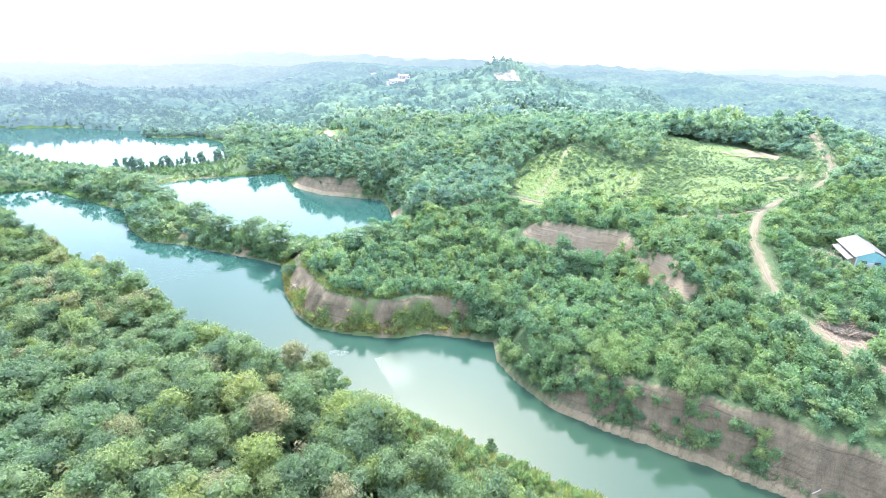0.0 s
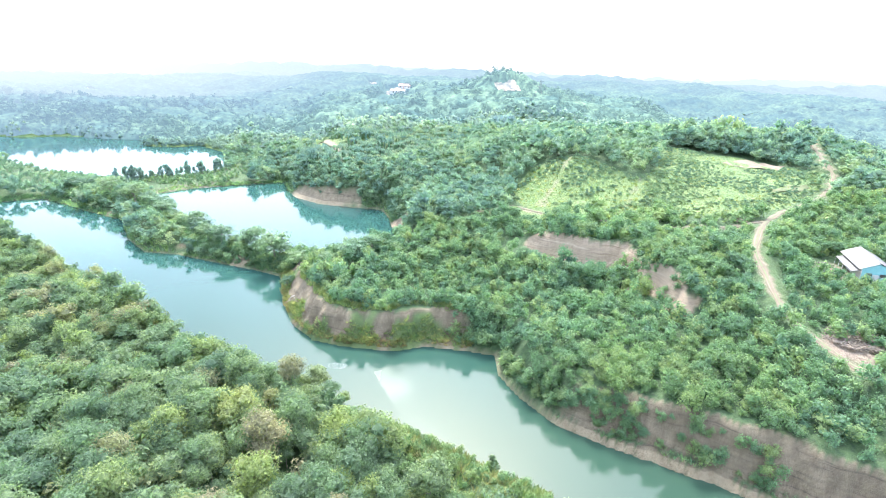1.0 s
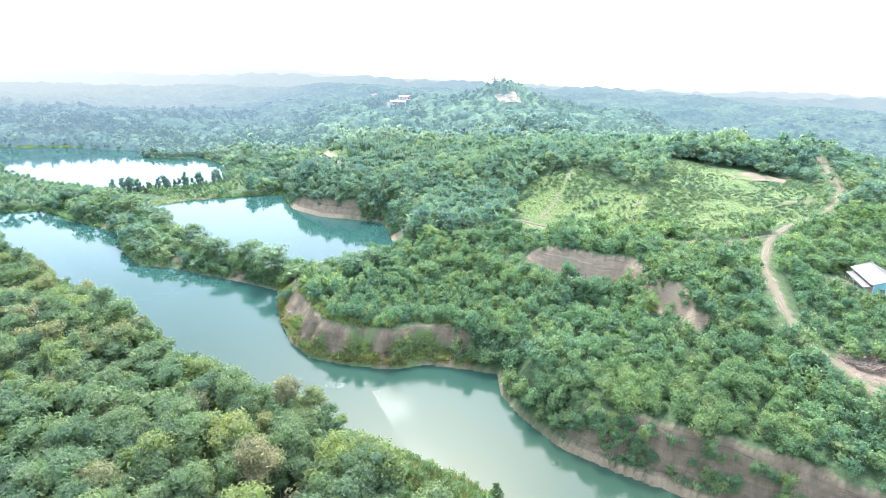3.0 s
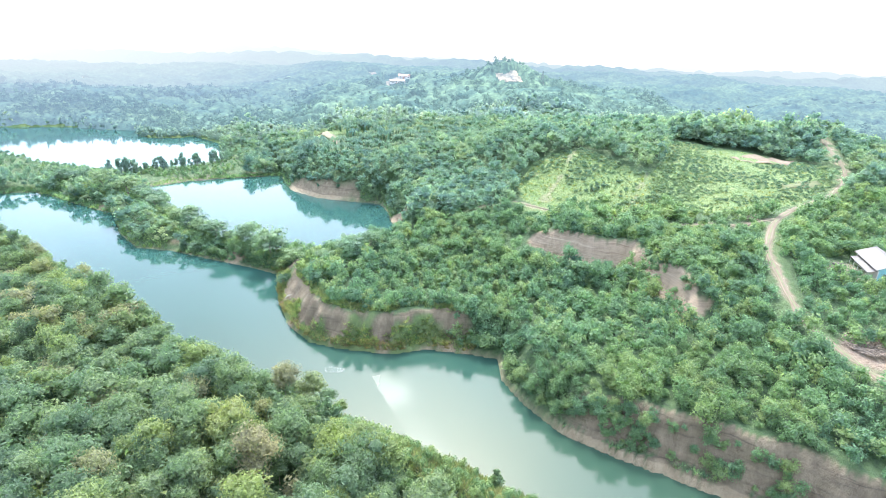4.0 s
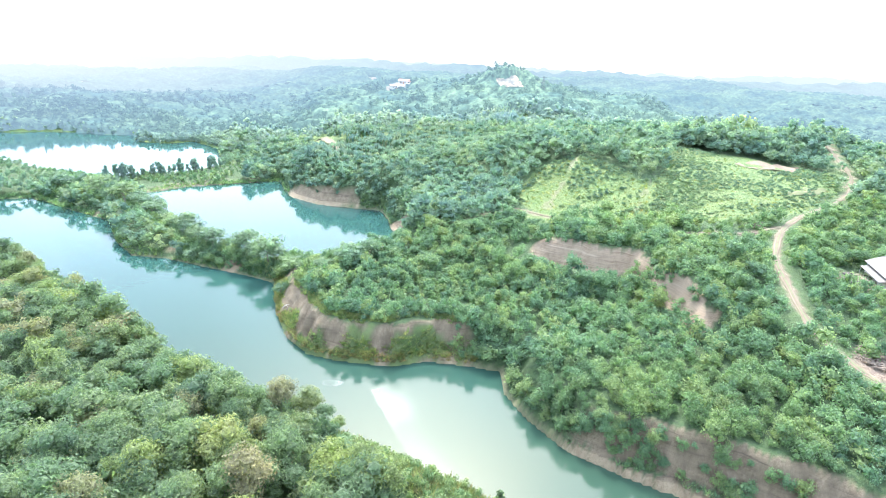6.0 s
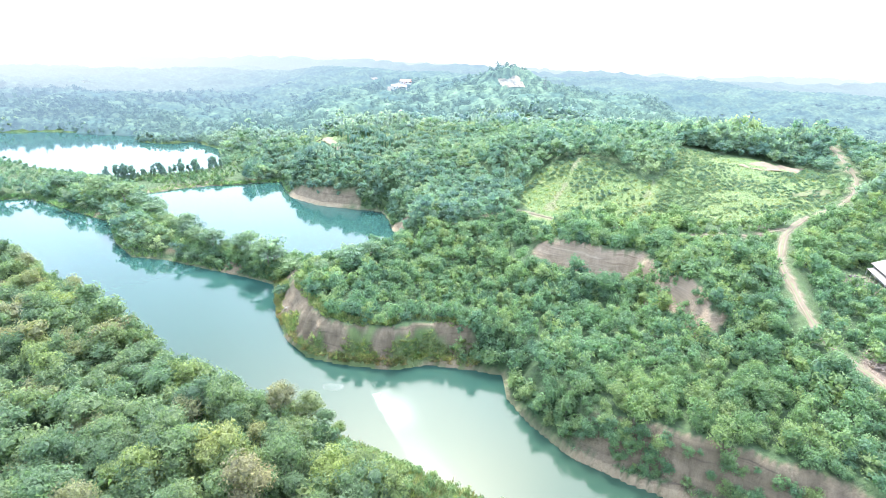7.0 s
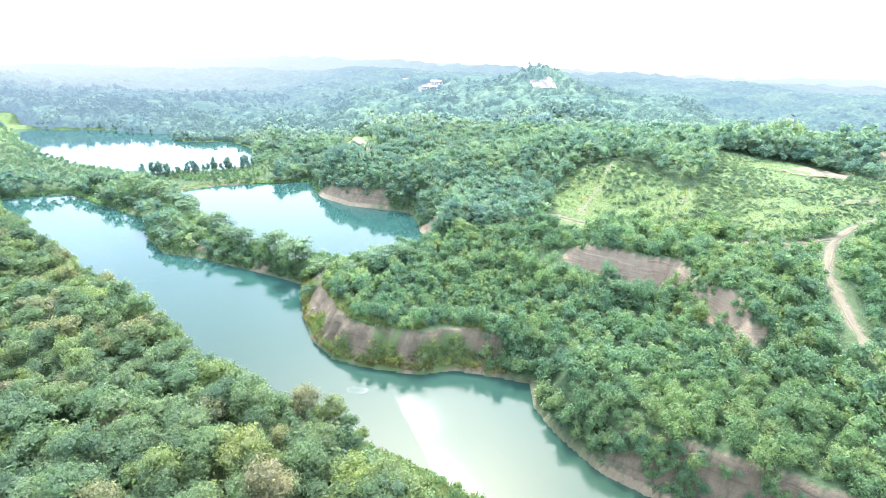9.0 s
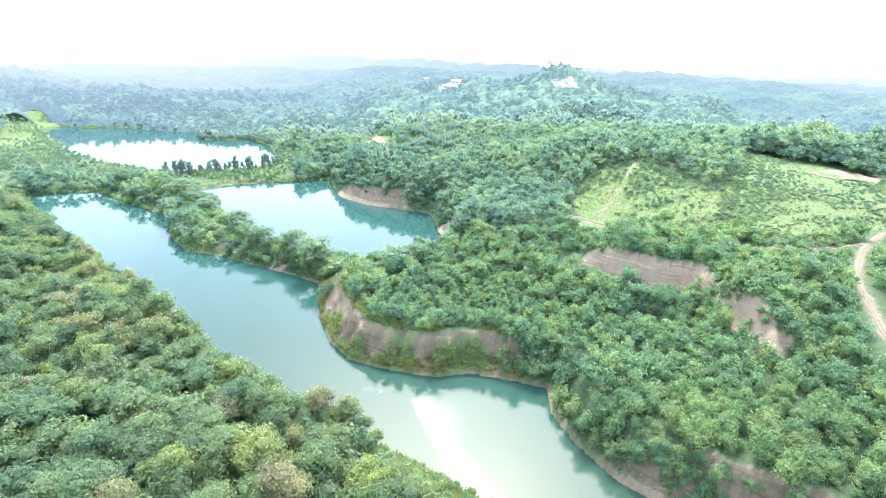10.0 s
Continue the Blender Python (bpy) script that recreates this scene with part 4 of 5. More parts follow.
stuff("thicket", SHRUB_MID, x[keep], y[keep], 0.85, LEAF_SHRUB, "low bushes on the spit between the pools", "thicket", 15)

# dark slender trees on the low bank before the far pool
px = np.linspace(-182, -130, 44) + rng.uniform(-0.8, 0.8, 44)
py = 300 + (px + 182) * 0.74 + rng.uniform(-3.5, 3, 44)
plant_things(SLENDER, px, py, 0.95, LEAF_SPIT, "dark slender tree standing at the water's edge", "tree", "dark trees at the far pool", 16)

# woods round and beyond
def beyond(x, y):
    shelf = inside(x, y, [(-60, 190), (-52, 165), (-38, 140), (0, 128), (16, 128), (17, 112), (26, 98), (38, 89), (110, 34), (190, 34), (190, 205), (-15, 205)])
    bank = inside(x, y, [(60, 20), (100, 0), (84, 34), (30, 79), (13, 91), (-12, 104), (-45, 120), (-89, 154), (-163, 206), (-225, 260), (-330, 300), (-330, 20)])
    return ~shelf & ~bank & (to_line(x, y, SPIT)[0] > 7)


x, y = scatter(4.5, (-450, 190), (330, 400), 20)
keep = ~open_ground(x, y) & beyond(x, y) & (np.abs(x) < 1.02 * y + 40) & ~((x > -208) & (x < -110) & (y > 285) & (y < 345)) & ~inside(x, y, LOW_BANK)
palms = keep & (((x + 40) / 70) ** 2 + ((y - 345) / 45) ** 2 + 0.8 * rolling(x, y, 25, 58) < 1)
stuff("woodland", FAR_TREE, x[keep & ~palms], y[keep & ~palms], 0.85, LEAF_FAR_HAZED, "dense wood covering the hills behind the pools", "woodland", 21)
x2, y2 = scatter(2.9, (-95, 195), (20, 335), 76, 0.5)
low = ~open_ground(x2, y2) & beyond(x2, y2) & (shore(x2, y2) > 0.4) & (shore(x2, y2) < 16)
stuff("thicket", SHRUB_MID, x2[low], y2[low], 0.8, LEAF_SPREAD, "bushes down to the water of the middle pool", "thicket", 77)
stuff("palm_grove", PALM, x[palms], y[palms], 0.85, LEAF_FAR_HAZED, "oil palms planted behind the pools", "palm grove", 26)
x, y = scatter(5.2, (90, 245), (215, 310), 46, 0.5)
keep = inside(x, y, [(98, 250), (116, 273), (146, 272), (176, 259), (186, 262), (196, 290), (120, 305)])
stuff("woodland", FAR_TREE, x[keep], y[keep], 1.2, LEAF_FAR_HAZED, "tall dark plantation trees behind the field", "woodland", 47)
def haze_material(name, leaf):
    """Far hills with painted haze: the farther off, the more pale glow and the less leaf colour, most of all to the
    west.
    """
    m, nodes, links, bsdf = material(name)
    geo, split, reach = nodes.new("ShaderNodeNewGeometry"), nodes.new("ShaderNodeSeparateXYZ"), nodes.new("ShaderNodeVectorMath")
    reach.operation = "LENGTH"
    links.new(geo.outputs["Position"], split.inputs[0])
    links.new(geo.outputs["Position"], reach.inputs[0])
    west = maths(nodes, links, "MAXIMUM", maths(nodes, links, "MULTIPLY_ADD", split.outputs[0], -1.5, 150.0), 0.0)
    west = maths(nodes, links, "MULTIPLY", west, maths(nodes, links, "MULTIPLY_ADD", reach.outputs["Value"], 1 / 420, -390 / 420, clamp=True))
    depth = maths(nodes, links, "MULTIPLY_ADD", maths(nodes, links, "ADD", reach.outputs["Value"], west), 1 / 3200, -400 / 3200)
    haze_glow = ramp(nodes, links, depth, [(0.03, (0.054, 0.086, 0.089)), (0.125, (0.074, 0.110, 0.142)), (0.25, (0.124, 0.166, 0.206)), (0.45, (0.225, 0.258, 0.270)), (0.7, (0.31, 0.33, 0.335)), (0.95, (0.375, 0.375, 0.37))])
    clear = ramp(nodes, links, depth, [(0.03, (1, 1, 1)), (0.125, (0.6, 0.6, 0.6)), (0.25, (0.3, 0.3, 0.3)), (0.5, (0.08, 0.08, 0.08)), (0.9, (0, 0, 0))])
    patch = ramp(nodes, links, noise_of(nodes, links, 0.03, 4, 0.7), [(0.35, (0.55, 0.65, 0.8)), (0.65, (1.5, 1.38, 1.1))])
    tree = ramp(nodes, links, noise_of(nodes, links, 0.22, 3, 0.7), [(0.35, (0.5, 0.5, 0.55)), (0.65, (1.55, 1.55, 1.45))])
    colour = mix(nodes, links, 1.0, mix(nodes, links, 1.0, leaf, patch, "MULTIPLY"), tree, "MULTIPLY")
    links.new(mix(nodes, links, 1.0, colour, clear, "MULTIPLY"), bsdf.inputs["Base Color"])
    # the haze is emission here; these surfaces are no lamps
    links.new(haze_glow, bsdf.inputs["Emission Color"])
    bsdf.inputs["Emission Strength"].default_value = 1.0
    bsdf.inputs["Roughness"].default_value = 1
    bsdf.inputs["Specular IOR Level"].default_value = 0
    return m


# woods, steel and earth that all carry the painted haze glow
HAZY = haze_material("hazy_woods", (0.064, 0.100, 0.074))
HAZY_STEEL = haze_material("hazy_steel", (0.12, 0.12, 0.12))
HAZY_EARTH = haze_material("hazy_bare_earth", (0.24, 0.195, 0.158))


def canopy(x, y, cell, seed):
    """Height and tint of a closed canopy of round crowns."""
    rng = np.random.default_rng(seed)
    ox, oy, up, hue = (rng.uniform(0, 1, (512, 512)) for _ in range(4))
    i, j = np.floor(x / cell).astype(int), np.floor(y / cell).astype(int)
    best, tint = np.zeros(x.shape), np.zeros(x.shape)
    for a in (-1, 0, 1):
        for b in (-1, 0, 1):
            u, v = (i + a) % 512, (j + b) % 512
            d = np.hypot((i + a + ox[u, v]) * cell - x, (j + b + oy[u, v]) * cell - y) / (cell * (0.75 + 0.35 * up[u, v]))
            h = (5 + 5 * up[u, v]) * np.sqrt(np.clip(1 - d * d, 0, 1))
            tint = np.where(h > best, hue[u, v], tint)
            best = np.maximum(best, h)
    return best, tint


def build_canopy(low, high, step, cell, seed, name, mat, label, category, kind):
    xs, ys = np.arange(-1.02 * high - 40, 1.02 * high + 40, step), np.arange(low, high, step)
    gx, gy = np.meshgrid(xs, ys)
    gx = gx + step * 0.3 * np.sin(gy * 3.1)
    h, tint = canopy(gx, gy, cell, seed)
    cleared = open_ground(gx, gy)
    h = h * (0.4 + 0.6 * np.maximum(sub(shore(gx, gy), 10, 90), sub(gx, -130, -80)))
    bare = (np.abs(gx) > 1.02 * gy + 40) | (np.hypot(gx, gy) < 480) | (shore(gx, gy) < 2)
    gz = land(gx, gy) + np.where(bare, -1.5, np.where(cleared, 0.3, h)) + rolling(gx, gy, 3, seed, 2) * np.where(cleared, 0.3, 1.6)
    w, n = len(xs), len(ys)
    idx = np.arange(w * n).reshape(n, w)
    quads = np.stack([idx[:-1, :-1], idx[:-1, 1:], idx[1:, 1:], idx[1:, :-1]], -1).reshape(-1, 4)
    quads = quads[~bare.ravel()[quads].all(1)]
    used = np.unique(quads)
    back_to = np.zeros(w * n, int)
    back_to[used] = np.arange(len(used))
    verts, faces, hue = np.stack([gx, gy, gz], -1).reshape(-1, 3)[used], back_to[quads], tint.ravel()[quads[:, 0]]
    me = mesh_of(name, verts, faces, faces={"tint": hue}, smooth=True)
    me.materials.append(mat)
    return tagged(new(name, me), label, category, kind=kind)


x, y = scatter(7.1, (-640, 385), (640, 650), 22, 0.6)
keep = ~open_ground(x, y) & (np.abs(x) < 1.02 * y + 40) & (shore(x, y) > 20)
palms = keep & (rolling(x, y, 90, 57) > 0.22)
near = (np.hypot(x, y) < 470) | (y < 430)
stuff("woodland", FARTHER, x[keep & ~palms & near], y[keep & ~palms & near], 1.2, LEAF_FARTHER_HAZED, "far woods over the rolling hills", "woodland", 23)
stuff("palm_grove", PALM, x[palms & near], y[palms & near], 1.15, LEAF_FARTHER_HAZED, "far groves of oil palms", "palm grove", 25)
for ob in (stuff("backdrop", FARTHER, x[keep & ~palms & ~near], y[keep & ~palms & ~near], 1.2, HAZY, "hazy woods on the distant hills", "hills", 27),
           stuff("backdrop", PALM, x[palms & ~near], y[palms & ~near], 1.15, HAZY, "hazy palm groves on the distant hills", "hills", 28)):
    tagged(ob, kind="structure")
x, y = scatter(3.0, (-420, 300), (-120, 475), 78, 0.6)
d = to_line(x, y, FAR_LAKE, True)[0]
keep = ~open_ground(x, y) & (shore(x, y) > 0.3) & (d < 9) & ~inside(x, y, LOW_BANK) & (y + 0.3 * x > 300)
near = np.hypot(x, y) < 565
stuff("thicket", SHRUB_MID, x[keep & near], y[keep & near], 0.75, LEAF_FARTHER_HAZED, "bushes down to the water of the far pool", "thicket", 79)
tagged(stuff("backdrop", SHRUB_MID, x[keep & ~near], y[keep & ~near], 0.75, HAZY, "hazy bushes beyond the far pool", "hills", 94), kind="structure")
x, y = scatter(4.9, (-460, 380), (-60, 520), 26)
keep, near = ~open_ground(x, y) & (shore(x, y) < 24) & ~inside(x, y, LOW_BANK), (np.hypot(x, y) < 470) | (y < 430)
stuff("woodland", FAR_TREE, x[keep & near], y[keep & near], 0.62, LEAF_FARTHER_HAZED, "wood along the shore of the far pool", "woodland", 31)
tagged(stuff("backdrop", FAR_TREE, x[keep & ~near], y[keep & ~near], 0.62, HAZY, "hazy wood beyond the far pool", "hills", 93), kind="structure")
x, y = scatter(3.5, (-410, 260), (-180, 460), 48, 0.6)
keep = ~open_ground(x, y) & inside(x, y, LOW_BANK) & (to_line(x, y, SPIT)[0] > 6) & (rolling(x, y, 12, 49) > -0.15)
stuff("thicket", SHRUB_MID, x[keep], y[keep], 0.62, LEAF_FAR_HAZED, "low scrub on the bank beside the far pool", "thicket", 49)
x, y = scatter(3.2, (-200, 280), (-105, 350), 29)
keep = ~open_ground(x, y) & (shore(x, y) > 2) & (rolling(x, y, 14, 33) > -0.05) & (y - 0.5 * x > 365)
stuff("thicket", SHRUB_MID, x[keep], y[keep], 0.55, LEAF_SHRUB, "low scrub on the bar between the pools", "thicket", 30)

# low growth over the field
x, y = scatter(1.55, (30, 180), (190, 270), 24, 0.9)
r = rolling(x, y, 24, 51, 3) + 0.14 * np.sin((y - 0.25 * x) * 0.62 + 2 * rolling(x, y, 20, 52)) + 0.22 * np.random.default_rng(8).uniform(-1, 1, len(x))
open_field = inside(x, y, FIELD) & (np.hypot((x - 154) / 2.2, y - 254) > 7) & (to_line(x, y, FIELD_TRACK)[0] > 0.9) & (to_line(x, y, FIELD_GULLY)[0] > 0.7)
keep = open_field & (r > 0.05 - 0.12 * (x > 92))
stuff("field_growth", SPRIG, x[keep], y[keep], 0.42, LEAF_SPREAD, "low weeds and young plants over the cleared field", "weeds", 25)
x, y = scatter(1.9, (30, 180), (190, 270), 53, 0.7)
keep = inside(x, y, FIELD) & (np.hypot((x - 154) / 2.2, y - 254) > 6.5) & (to_line(x, y, FIELD_TRACK)[0] > 0.6) & (rolling(x, y, 9, 63) > -0.18)
stuff("grass", TUFT, x[keep], y[keep], 0.8, LEAF_GRASS, "rough grass over the cleared field", "grass", 54)


# ---- the shed by the track ----
def sheet_material(name, dark, light, metal=0.0, rough=0.5):
    m, nodes, links, bsdf = material(name)
    c = ramp(nodes, links, noise_of(nodes, links, 0.7, 5, 0.65), [(0.3, dark), (0.7, light)])
    links.new(c, bsdf.inputs["Base Color"])
    bsdf.inputs["Roughness"].default_value, bsdf.inputs["Metallic"].default_value = rough, metal
    return m


SHEET = sheet_material("roof_sheet", (0.112, 0.107, 0.100), (0.145, 0.140, 0.130), 0.0, 0.7)
TEAL = sheet_material("teal_wall", (0.16, 0.36, 0.37), (0.23, 0.45, 0.46))
SCRAP = sheet_material("dark_scrap", (0.03, 0.03, 0.03), (0.12, 0.10, 0.09))
PALE = sheet_material("pale_wall", (0.45, 0.44, 0.42), (0.62, 0.61, 0.58))


def build_shed():
    shed = tagged(new("shed"), "teal shed with a pale grey sheet metal gable roof", "shed")
    shed.matrix_basis = pose(132.5, 148.5, 20.7, 0, 0, -18.4)
    half, long, eave, ridge = 4.4, 8.0, 3.6, 5.7
    for s in (-1, 1):
        part("wall", boxed(0.2, 2 * long - 0.8, eave - (0.3 if s < 0 else 0), (s * (half - 0.4), 0, eave / 2 - 0.2)), PALE if s < 0 else TEAL, shed)
        bm = bmesh.new()
        a = [bm.verts.new(v) for v in ((-half + 0.3, 0, -0.4), (half - 0.3, 0, -0.4), (half - 0.3, 0, eave - 0.1), (0, 0, ridge - 0.25), (-half + 0.3, 0, eave - 0.1))]
        f = bm.faces.new(a)
        r = bmesh.ops.extrude_face_region(bm, geom=[f])
        bmesh.ops.translate(bm, verts=[v for v in r["geom"] if isinstance(v, bmesh.types.BMVert)], vec=(0, 0.2, 0))
        bmesh.ops.recalc_face_normals(bm, faces=bm.faces[:])
        part("gable_wall", bm, TEAL, shed, m=Matrix.Translation((0, s * (long - 0.5), 0)))
        pitch = math.atan2(ridge - eave, half)
        run = math.hypot(half + 0.5, (half + 0.5) * math.tan(pitch))
        # corrugated sheet: a ridged strip along the slope
        n = 64
        verts = []
        for i in range(n + 1):
            yy = -long + 2 * long * i / n
            up = 0.05 * (i % 2)
            for u in (0, run):
                cx = s * u * math.cos(pitch)
                cz = ridge - u * math.sin(pitch) + up
                verts += [(cx, yy, cz + 0.06), (cx, yy, cz)]
        quads = []
        for i in range(n):
            b, c = i * 4, i * 4 + 4
            quads += [(b, b + 2, c + 2, c), (b + 1, c + 1, c + 3, b + 3), (b + 2, b + 3, c + 3, c + 2), (b, c, c + 1, b + 1)]
        me = mesh_of("roof_slope", verts, quads)
        me.materials.append(SHEET)
        new("roof_slope", me).parent = shed
    part("ridge_cap", boxed(0.5, 2 * long + 0.1, 0.08, (0, 0, ridge + 0.12)), SHEET, shed)
    # lean-to along one side
    tilt = Matrix.Rotation(radians(-14), 4, "Y")
    part("lean_to_roof", boxed(2.4, 2 * long - 3, 0.07, (-half - 0.9, -0.8, eave - 1.0), tilt), SHEET, shed)
    for k in range(5):
        part("post", boxed(0.12, 0.12, 2.8, (-half - 1.8, -long + 1.6 + k * 3.0, 0.8)), PALE, shed)
    for k in (-2.0, 1.4):
        pane = part("window", boxed(1.4, 0.12, 0.9, (k, -long + 0.38, 2.0)), SCRAP, shed, "dark window opening")
        part("window_sill", boxed(1.6, 0.24, 0.1, (k, -long + 0.32, 1.5)), PALE, pane)
    leaf = part("door", boxed(1.6, 0.12, 2.3, (-0.3, -long + 0.38, 0.95)), PALE, shed, "pale metal door")
    part("door_handle", boxed(0.08, 0.1, 0.3, (0.3, -long + 0.28, 1.0)), SCRAP, leaf)
    return shed


build_shed()


def build_pile(name, x, y, label, count, seed, mat, size, kind=""):
    rng = np.random.default_rng(seed)
    bm = bmesh.new()
    for k in range(count * 2):
        a, r = rng.uniform(0, 6.28), size * math.sqrt(rng.uniform())
        h = 0.5 * (size - r) / size
        m = Matrix.Translation((r * math.cos(a), r * math.sin(a), 0.15 + h * rng.uniform())) @ Euler(rng.uniform(-0.6, 0.6, 3)).to_matrix().to_4x4() @ Matrix.Rotation(rng.uniform(0, 6.28), 4, "Z")
        bmesh.ops.create_cube(bm, size=1, matrix=m @ Matrix.Diagonal((rng.uniform(0.4, 1.9), rng.uniform(0.08, 0.28), rng.uniform(0.06, 0.2), 1)))
    me = bpy.data.meshes.new(name)
    bm.to_mesh(me)
    bm.free()
    me.materials.append(mat)
    ob = new(name, me)
    ob.location = (x, y, float(land(x, y)) - 0.05)
    return tagged(ob, label, "heap", kind=kind)


build_pile("scrap_heap", 121, 147, "dark heap of scrap beside the shed", 40, 61, SCRAP, 2.2)

DRY = sheet_material("dry_branches", (0.14, 0.11, 0.085), (0.25, 0.205, 0.16), 0.0, 0.95)
SNAG = sheet_material("bleached_wood", (0.45, 0.42, 0.38), (0.62, 0.59, 0.54), 0.0, 0.9)
RUST = sheet_material("red_roof", (0.32, 0.14, 0.10), (0.45, 0.22, 0.16), 0.0, 0.8)
build_pile("debris_heap", 103, 113.5, "brown heap of cut branches and earth by the track", 380, 62, DRY, 7.0, "stuff")
build_pile("debris_heap", 116, 187.5, "brown heap of earth and brush at the road bend", 160, 65, DRY, 4.0, "stuff")
build_pile("rubbish_heap", 127, 169, "small pale heap of rubbish in the yard", 22, 63, PALE, 1.4)
build_pile("scrap_heap", 123.5, 153, "dark heap of machine scrap under the lean-to", 36, 64, SCRAP, 2.0)


def build_snag(x, y, lean, size, label):
    """A bleached dead trunk that forks near its foot."""
    v, q = stems_of(int(abs(x) * 7), 2.6 * size, 0.16 * size, 3, 1.4 * size)
    me = mesh_of("dead_tree", v, q, smooth=True)
    me.materials.append(SNAG)
    ob = new("dead_tree", me)
    ob.matrix_basis = pose(x, y, float(land(x, y)) + 0.1, *lean)
    return tagged(ob, label, "dead tree")


build_snag(-44.3, 158.5, (50, 20, 30), 1.0, "bleached dead tree lying on the bare slope")
build_snag(75.0, 75.6, (0, 62, 20), 0.6, "pale dead trunk leaning from the quarry face")


def build_pylon(x, y):
    """A lattice mast with cross arms."""
    root = tagged(new("pylon"), "grey steel lattice pylon among the far trees", "pylon")
    root.location = (x, y, float(land(x, y)))
    high = 19.0
    for sx, sy in ((-1, -1), (-1, 1), (1, -1), (1, 1)):
        bm = bmesh.new()
        a, b = Vector((sx * 2.0, sy * 2.0, -0.5)), Vector((sx * 0.35, sy * 0.35, high))
        bmesh.ops.create_cone(bm, segments=5, radius1=0.16, radius2=0.12, depth=(b - a).length, cap_ends=True, matrix=Matrix.Translation((a + b) / 2) @ (b - a).to_track_quat("Z", "Y").to_matrix().to_4x4())
        part("leg", bm, HAZY_STEEL, root)
    for k in range(8):
        z0, z1 = high * k / 8, high * (k + 1) / 8
        w0, w1 = 2.0 - 1.65 * k / 8, 2.0 - 1.65 * (k + 1) / 8
        bm = bmesh.new()
        for (ax, ay), (bx, by) in (((-1, -1), (1, -1)), ((1, -1), (1, 1)), ((1, 1), (-1, 1)), ((-1, 1), (-1, -1))):
            for p, q in ((Vector((ax * w0, ay * w0, z0)), Vector((bx * w1, by * w1, z1))), (Vector((bx * w0, by * w0, z0)), Vector((ax * w1, ay * w1, z1)))):
                bmesh.ops.create_cone(bm, segments=4, radius1=0.09, radius2=0.09, depth=(q - p).length, cap_ends=True, matrix=Matrix.Translation((p + q) / 2) @ (q - p).to_track_quat("Z", "Y").to_matrix().to_4x4())
        part("bracing", bm, HAZY_STEEL, root)
    for z in (13.0, 15.5, 18.0):
        part("cross_arm", boxed(7.0, 0.25, 0.25, (0, 0, z)), HAZY_STEEL, root)
    return root


build_pylon(105, 551)


def build_far_house(x, y, turn, wide, deep, roof_mat, wall_mat, label):
    root = tagged(new("house"), label, "house")
    root.matrix_basis = pose(x, y, float(land(x, y)) - 0.2, 0, 0, turn)
    part("wall", boxed(wide, deep, 3.6, (0, 0, 1.6), bevel=0.05), wall_mat, root)
    for s in (-1, 1):
        tilt = Matrix.Rotation(radians(-24 * s), 4, "X")
        part("roof_slope", boxed(wide + 1.0, deep * 0.62, 0.12, (0, s * deep * 0.27, 4.1), tilt), roof_mat, root)
    for k in (-0.3, 0.05, 0.35):
        part("window", boxed(1.3, 0.1, 1.2, (k * wide, -deep / 2 - 0.03, 1.9)), SCRAP, root)
    part("door", boxed(1.1, 0.1, 2.1, (-0.08 * wide, -deep / 2 - 0.03, 1.0)), RUST, root)
    return root


build_far_house(-42, 641, 8, 17, 9, SHEET, PALE, "white building with a pale roof on the cleared hill")
build_far_house(-34, 655, -12, 14, 8, RUST, PALE, "long building with a red roof on the hill")
build_far_house(286, 372, 20, 12, 7, SHEET, PALE, "small white house with a pale roof among trees")

# ---- backdrop: far ridges with haze put into their glow ----
def build_ridge(y0, base, rise, seed, span=None):
    low, high = span or (-1.1 * y0, 1.1 * y0)
    xs = np.arange(low, high, y0 / 260)
    crest = base + rise * (0.55 + rolling(xs, 0 * xs, y0 * 0.28, seed, 4)) + rolling(xs, 0 * xs + 5, y0 * 0.012, seed + 9, 2) * y0 * 0.004
    if span:
        crest = base + (crest - base) * sub(xs, low, low + 250)
    rows = 14
    verts = []
    for k in range(rows):
        t = k / (rows - 1)
        bend = np.sin(t * math.pi / 2)
        zz = -60 + (crest + 60) * bend
        yy = y0 - 0.16 * y0 * (1 - t) + 0.02 * y0 * rolling(xs, 0 * xs + 40 * k, y0 * 0.1, seed + 3, 3)
        verts.append(np.stack([xs, yy, zz + rolling(xs, yy, 25, seed + 5, 2) * 7], -1))
    n = len(xs)
    verts = np.concatenate(verts)
    idx = np.arange(rows * n).reshape(rows, n)
    quads = np.stack([idx[:-1, :-1], idx[:-1, 1:], idx[1:, 1:], idx[1:, :-1]], -1).reshape(-1, 4)
    me = mesh_of("backdrop", verts, quads, smooth=True)
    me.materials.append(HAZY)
    tagged(new("backdrop", me), "distant ridge shape with haze put into its glow", "hills", kind="structure")


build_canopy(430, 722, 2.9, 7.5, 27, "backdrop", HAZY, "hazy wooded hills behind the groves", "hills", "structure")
build_canopy(715, 1230, 4.6, 9.0, 29, "backdrop", HAZY, "wooded hills below the skyline with haze in their colour", "hills", "structure")
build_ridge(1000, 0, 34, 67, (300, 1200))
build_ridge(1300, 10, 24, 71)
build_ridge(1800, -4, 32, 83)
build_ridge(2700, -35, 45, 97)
# no seen ridge: a near-white glowing sheet standing for haze below the sky
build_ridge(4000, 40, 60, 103)


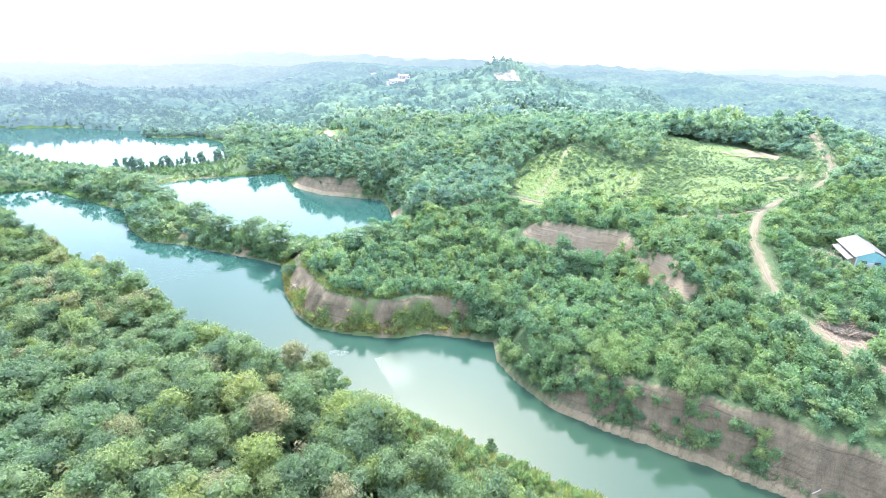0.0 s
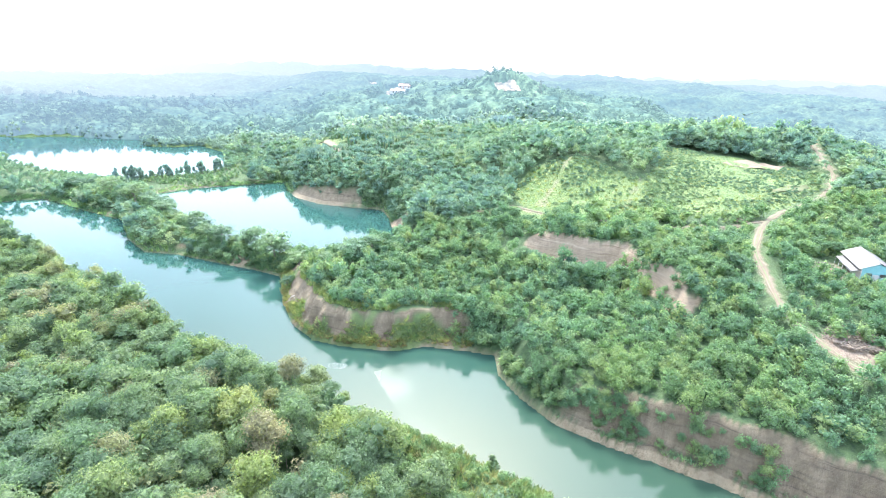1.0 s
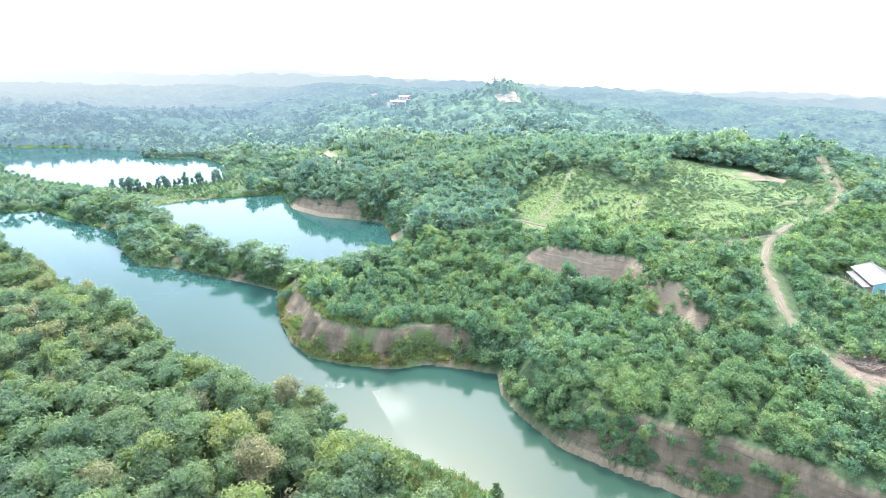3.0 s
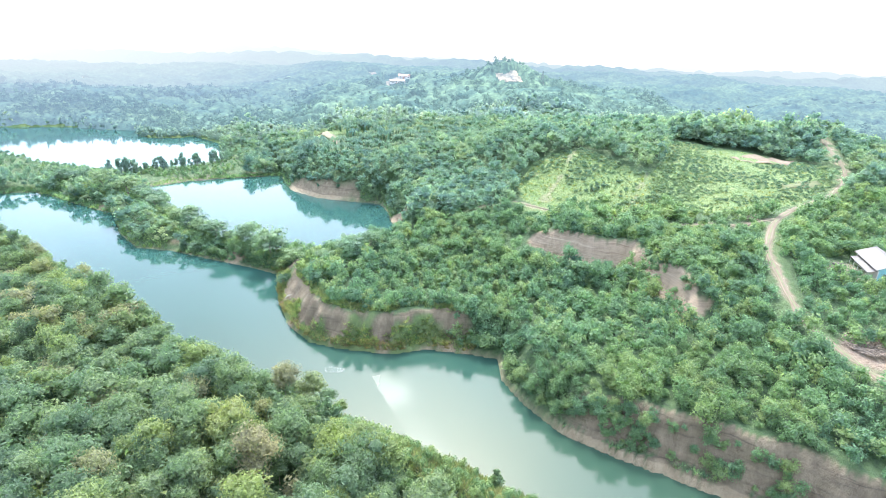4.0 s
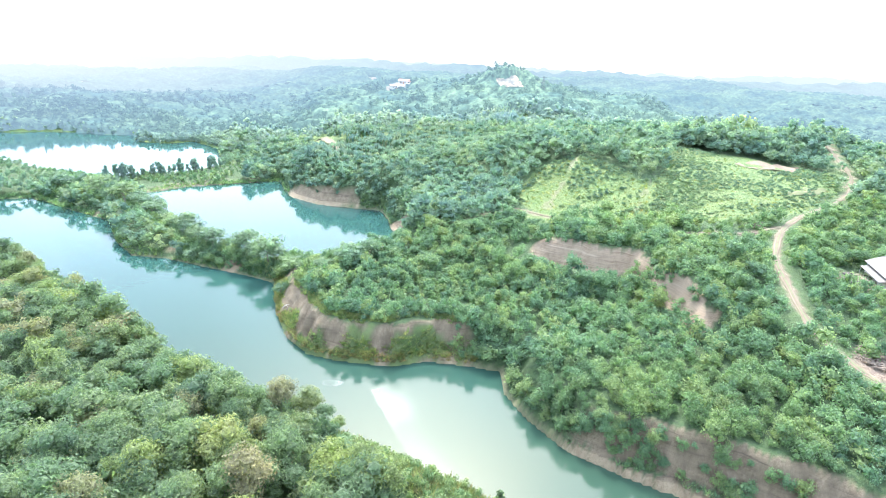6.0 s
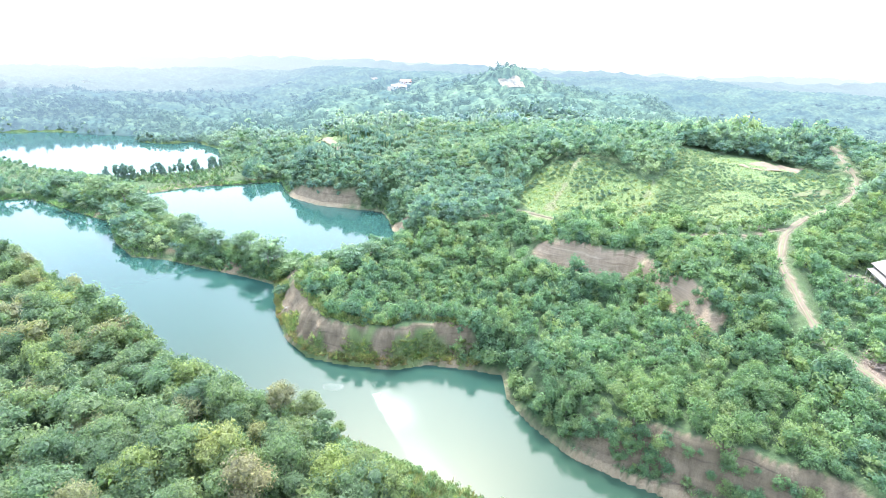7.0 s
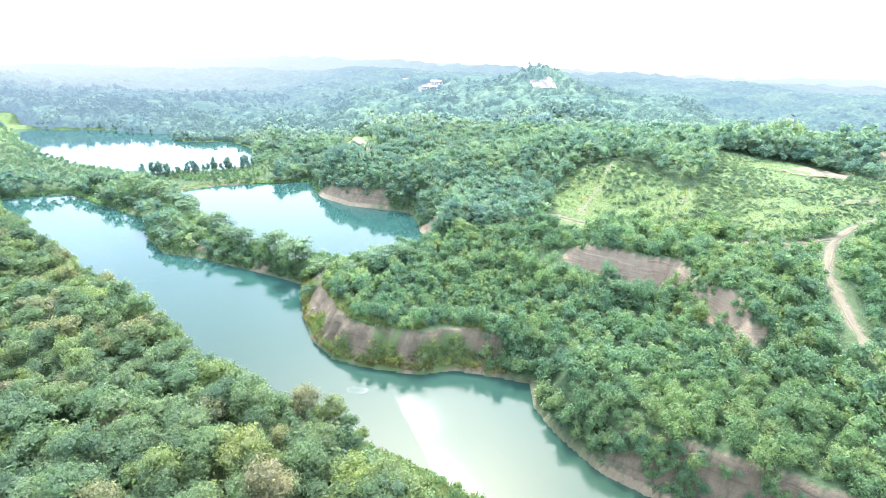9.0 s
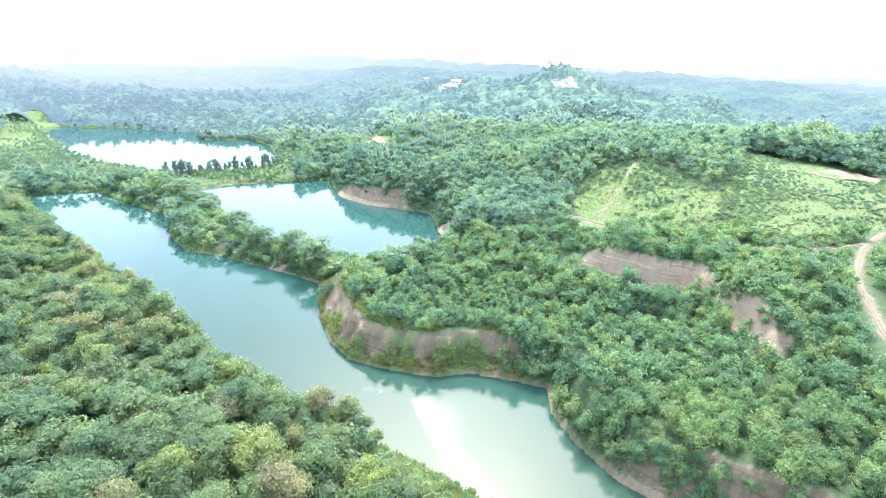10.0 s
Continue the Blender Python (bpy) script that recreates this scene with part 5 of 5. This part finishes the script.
# ---- bare clearings on the far hills ----
def build_clearing(corners, step, lift, mat, label, rag=1.5):
    """Bare earth lying over the ground inside a plan of corners."""
    c = np.array(corners, float)
    gx, gy = np.meshgrid(np.arange(c[:, 0].min() - 4, c[:, 0].max() + 4, step), np.arange(c[:, 1].min() - 4, c[:, 1].max() + 4, step))
    within = inside(gx + rag * 2 * rolling(gx, gy, 8, 81), gy + rag * 2 * rolling(gx, gy, 8, 83), [tuple(p) for p in corners])
    gz = land(gx, gy) + lift + rolling(gx, gy, 4, 85, 2) * 0.8
    h, w = gx.shape
    idx = np.arange(w * h).reshape(h, w)
    quads = np.stack([idx[:-1, :-1], idx[:-1, 1:], idx[1:, 1:], idx[1:, :-1]], -1).reshape(-1, 4)
    quads = quads[within.ravel()[quads].all(1)]
    used = np.unique(quads)
    back_to = np.zeros(w * h, int)
    back_to[used] = np.arange(len(used))
    me = mesh_of("bare_ground", np.stack([gx, gy, gz], -1).reshape(-1, 3)[used], back_to[quads], smooth=True)
    me.materials.append(mat)
    return tagged(new("bare_ground", me), label, "bare ground", kind="structure")


def strip(line, half):
    """A plan of corners along both sides of a line."""
    sides = []
    for i, (x, y) in enumerate(line):
        a, b = line[max(i - 1, 0)], line[min(i + 1, len(line) - 1)]
        n = math.dist(a, b)
        sides.append(((a[1] - b[1]) / n * half, (b[0] - a[0]) / n * half))
    return [(x + u, y + v) for (x, y), (u, v) in zip(line, sides)] + [(x - u, y - v) for (x, y), (u, v) in reversed(list(zip(line, sides)))]


PALE_EARTH = sheet_material("pale_bare_earth", (0.13, 0.125, 0.078), (0.20, 0.178, 0.12), 0.0, 0.95)
MEADOW_FAR = sheet_material("pale_meadow", (0.13, 0.19, 0.11), (0.19, 0.235, 0.13), 0.0, 0.95)
build_clearing(HILL_CUT, 1.2, 1.2, HAZY_EARTH, "pale bare hillside cut into the far hill")
build_clearing([(-410, 505), (-395, 498), (-372, 500), (-366, 514), (-380, 526), (-402, 522)], 1.8, 1.0, HAZY_EARTH, "pale pinkish bare ground above the far pool")
build_clearing(strip(HILL_ROAD, 5), 2.0, 1.5, HAZY_EARTH, "pale bare track on the far hill")
build_clearing([(-54, 632), (-36, 630), (-30, 646), (-44, 656), (-57, 646)], 1.5, 1.0, HAZY_EARTH, "bare levelled ground round the far houses")
build_clearing(strip(GROVE_ROAD, 2.6), 1.0, 0.6, PALE_EARTH, "pale sandy lane beside the palm grove", 0.8)
build_clearing([(-74, 482), (-62, 478), (-48, 482), (-46, 494), (-60, 500), (-73, 494)], 1.5, 0.6, MEADOW_FAR, "light grass on a clearing among the far woods")
build_clearing([(137, 251), (147, 247), (160, 248), (166, 246), (172, 254), (168, 261), (152, 261), (143, 255)], 0.8, 0.2, sheet_material("red_earth", (0.140, 0.108, 0.075), (0.205, 0.165, 0.118), 0.0, 0.95), "reddish earth bank at the head of the field", 0.8)
build_clearing([(140, 214), (150, 213), (159, 217), (160, 222), (150, 221), (142, 219)], 0.8, 0.15, sheet_material("straw", (0.085, 0.108, 0.045), (0.115, 0.122, 0.055), 0.0, 0.95), "straw-coloured dry ground in the field", 1.2)


def build_glint(x, y, size, turn):
    """One glint on the water, made as a flat rounded white block, half sunk."""
    bm = boxed(size, size * 0.6, 0.12, (0, 0, 0.03), bevel=0.03)
    me = bpy.data.meshes.new("float")
    bm.to_mesh(me)
    bm.free()
    me.materials.append(GLINT_WHITE)
    ob = new("float", me)
    ob.matrix_basis = pose(x, y, 0, 0, 0, turn)
    return tagged(ob, "small white block standing for a glint on the water", "float", "floats on the near pool")


GLINT_WHITE = sheet_material("white_glint", (0.45, 0.45, 0.44), (0.6, 0.6, 0.59), 0.0, 0.6)
rng = np.random.default_rng(92)
# sun glitter on the near pool, imitated by scattered white blocks
for k in range(34):
    a, r = rng.uniform(0, 6.28), math.sqrt(rng.uniform(0.02, 1))
    build_glint(-22.9 + 2.6 * r * math.cos(a), 123.1 + 1.5 * r * math.sin(a), rng.uniform(0.12, 0.27), rng.uniform(0, 360))
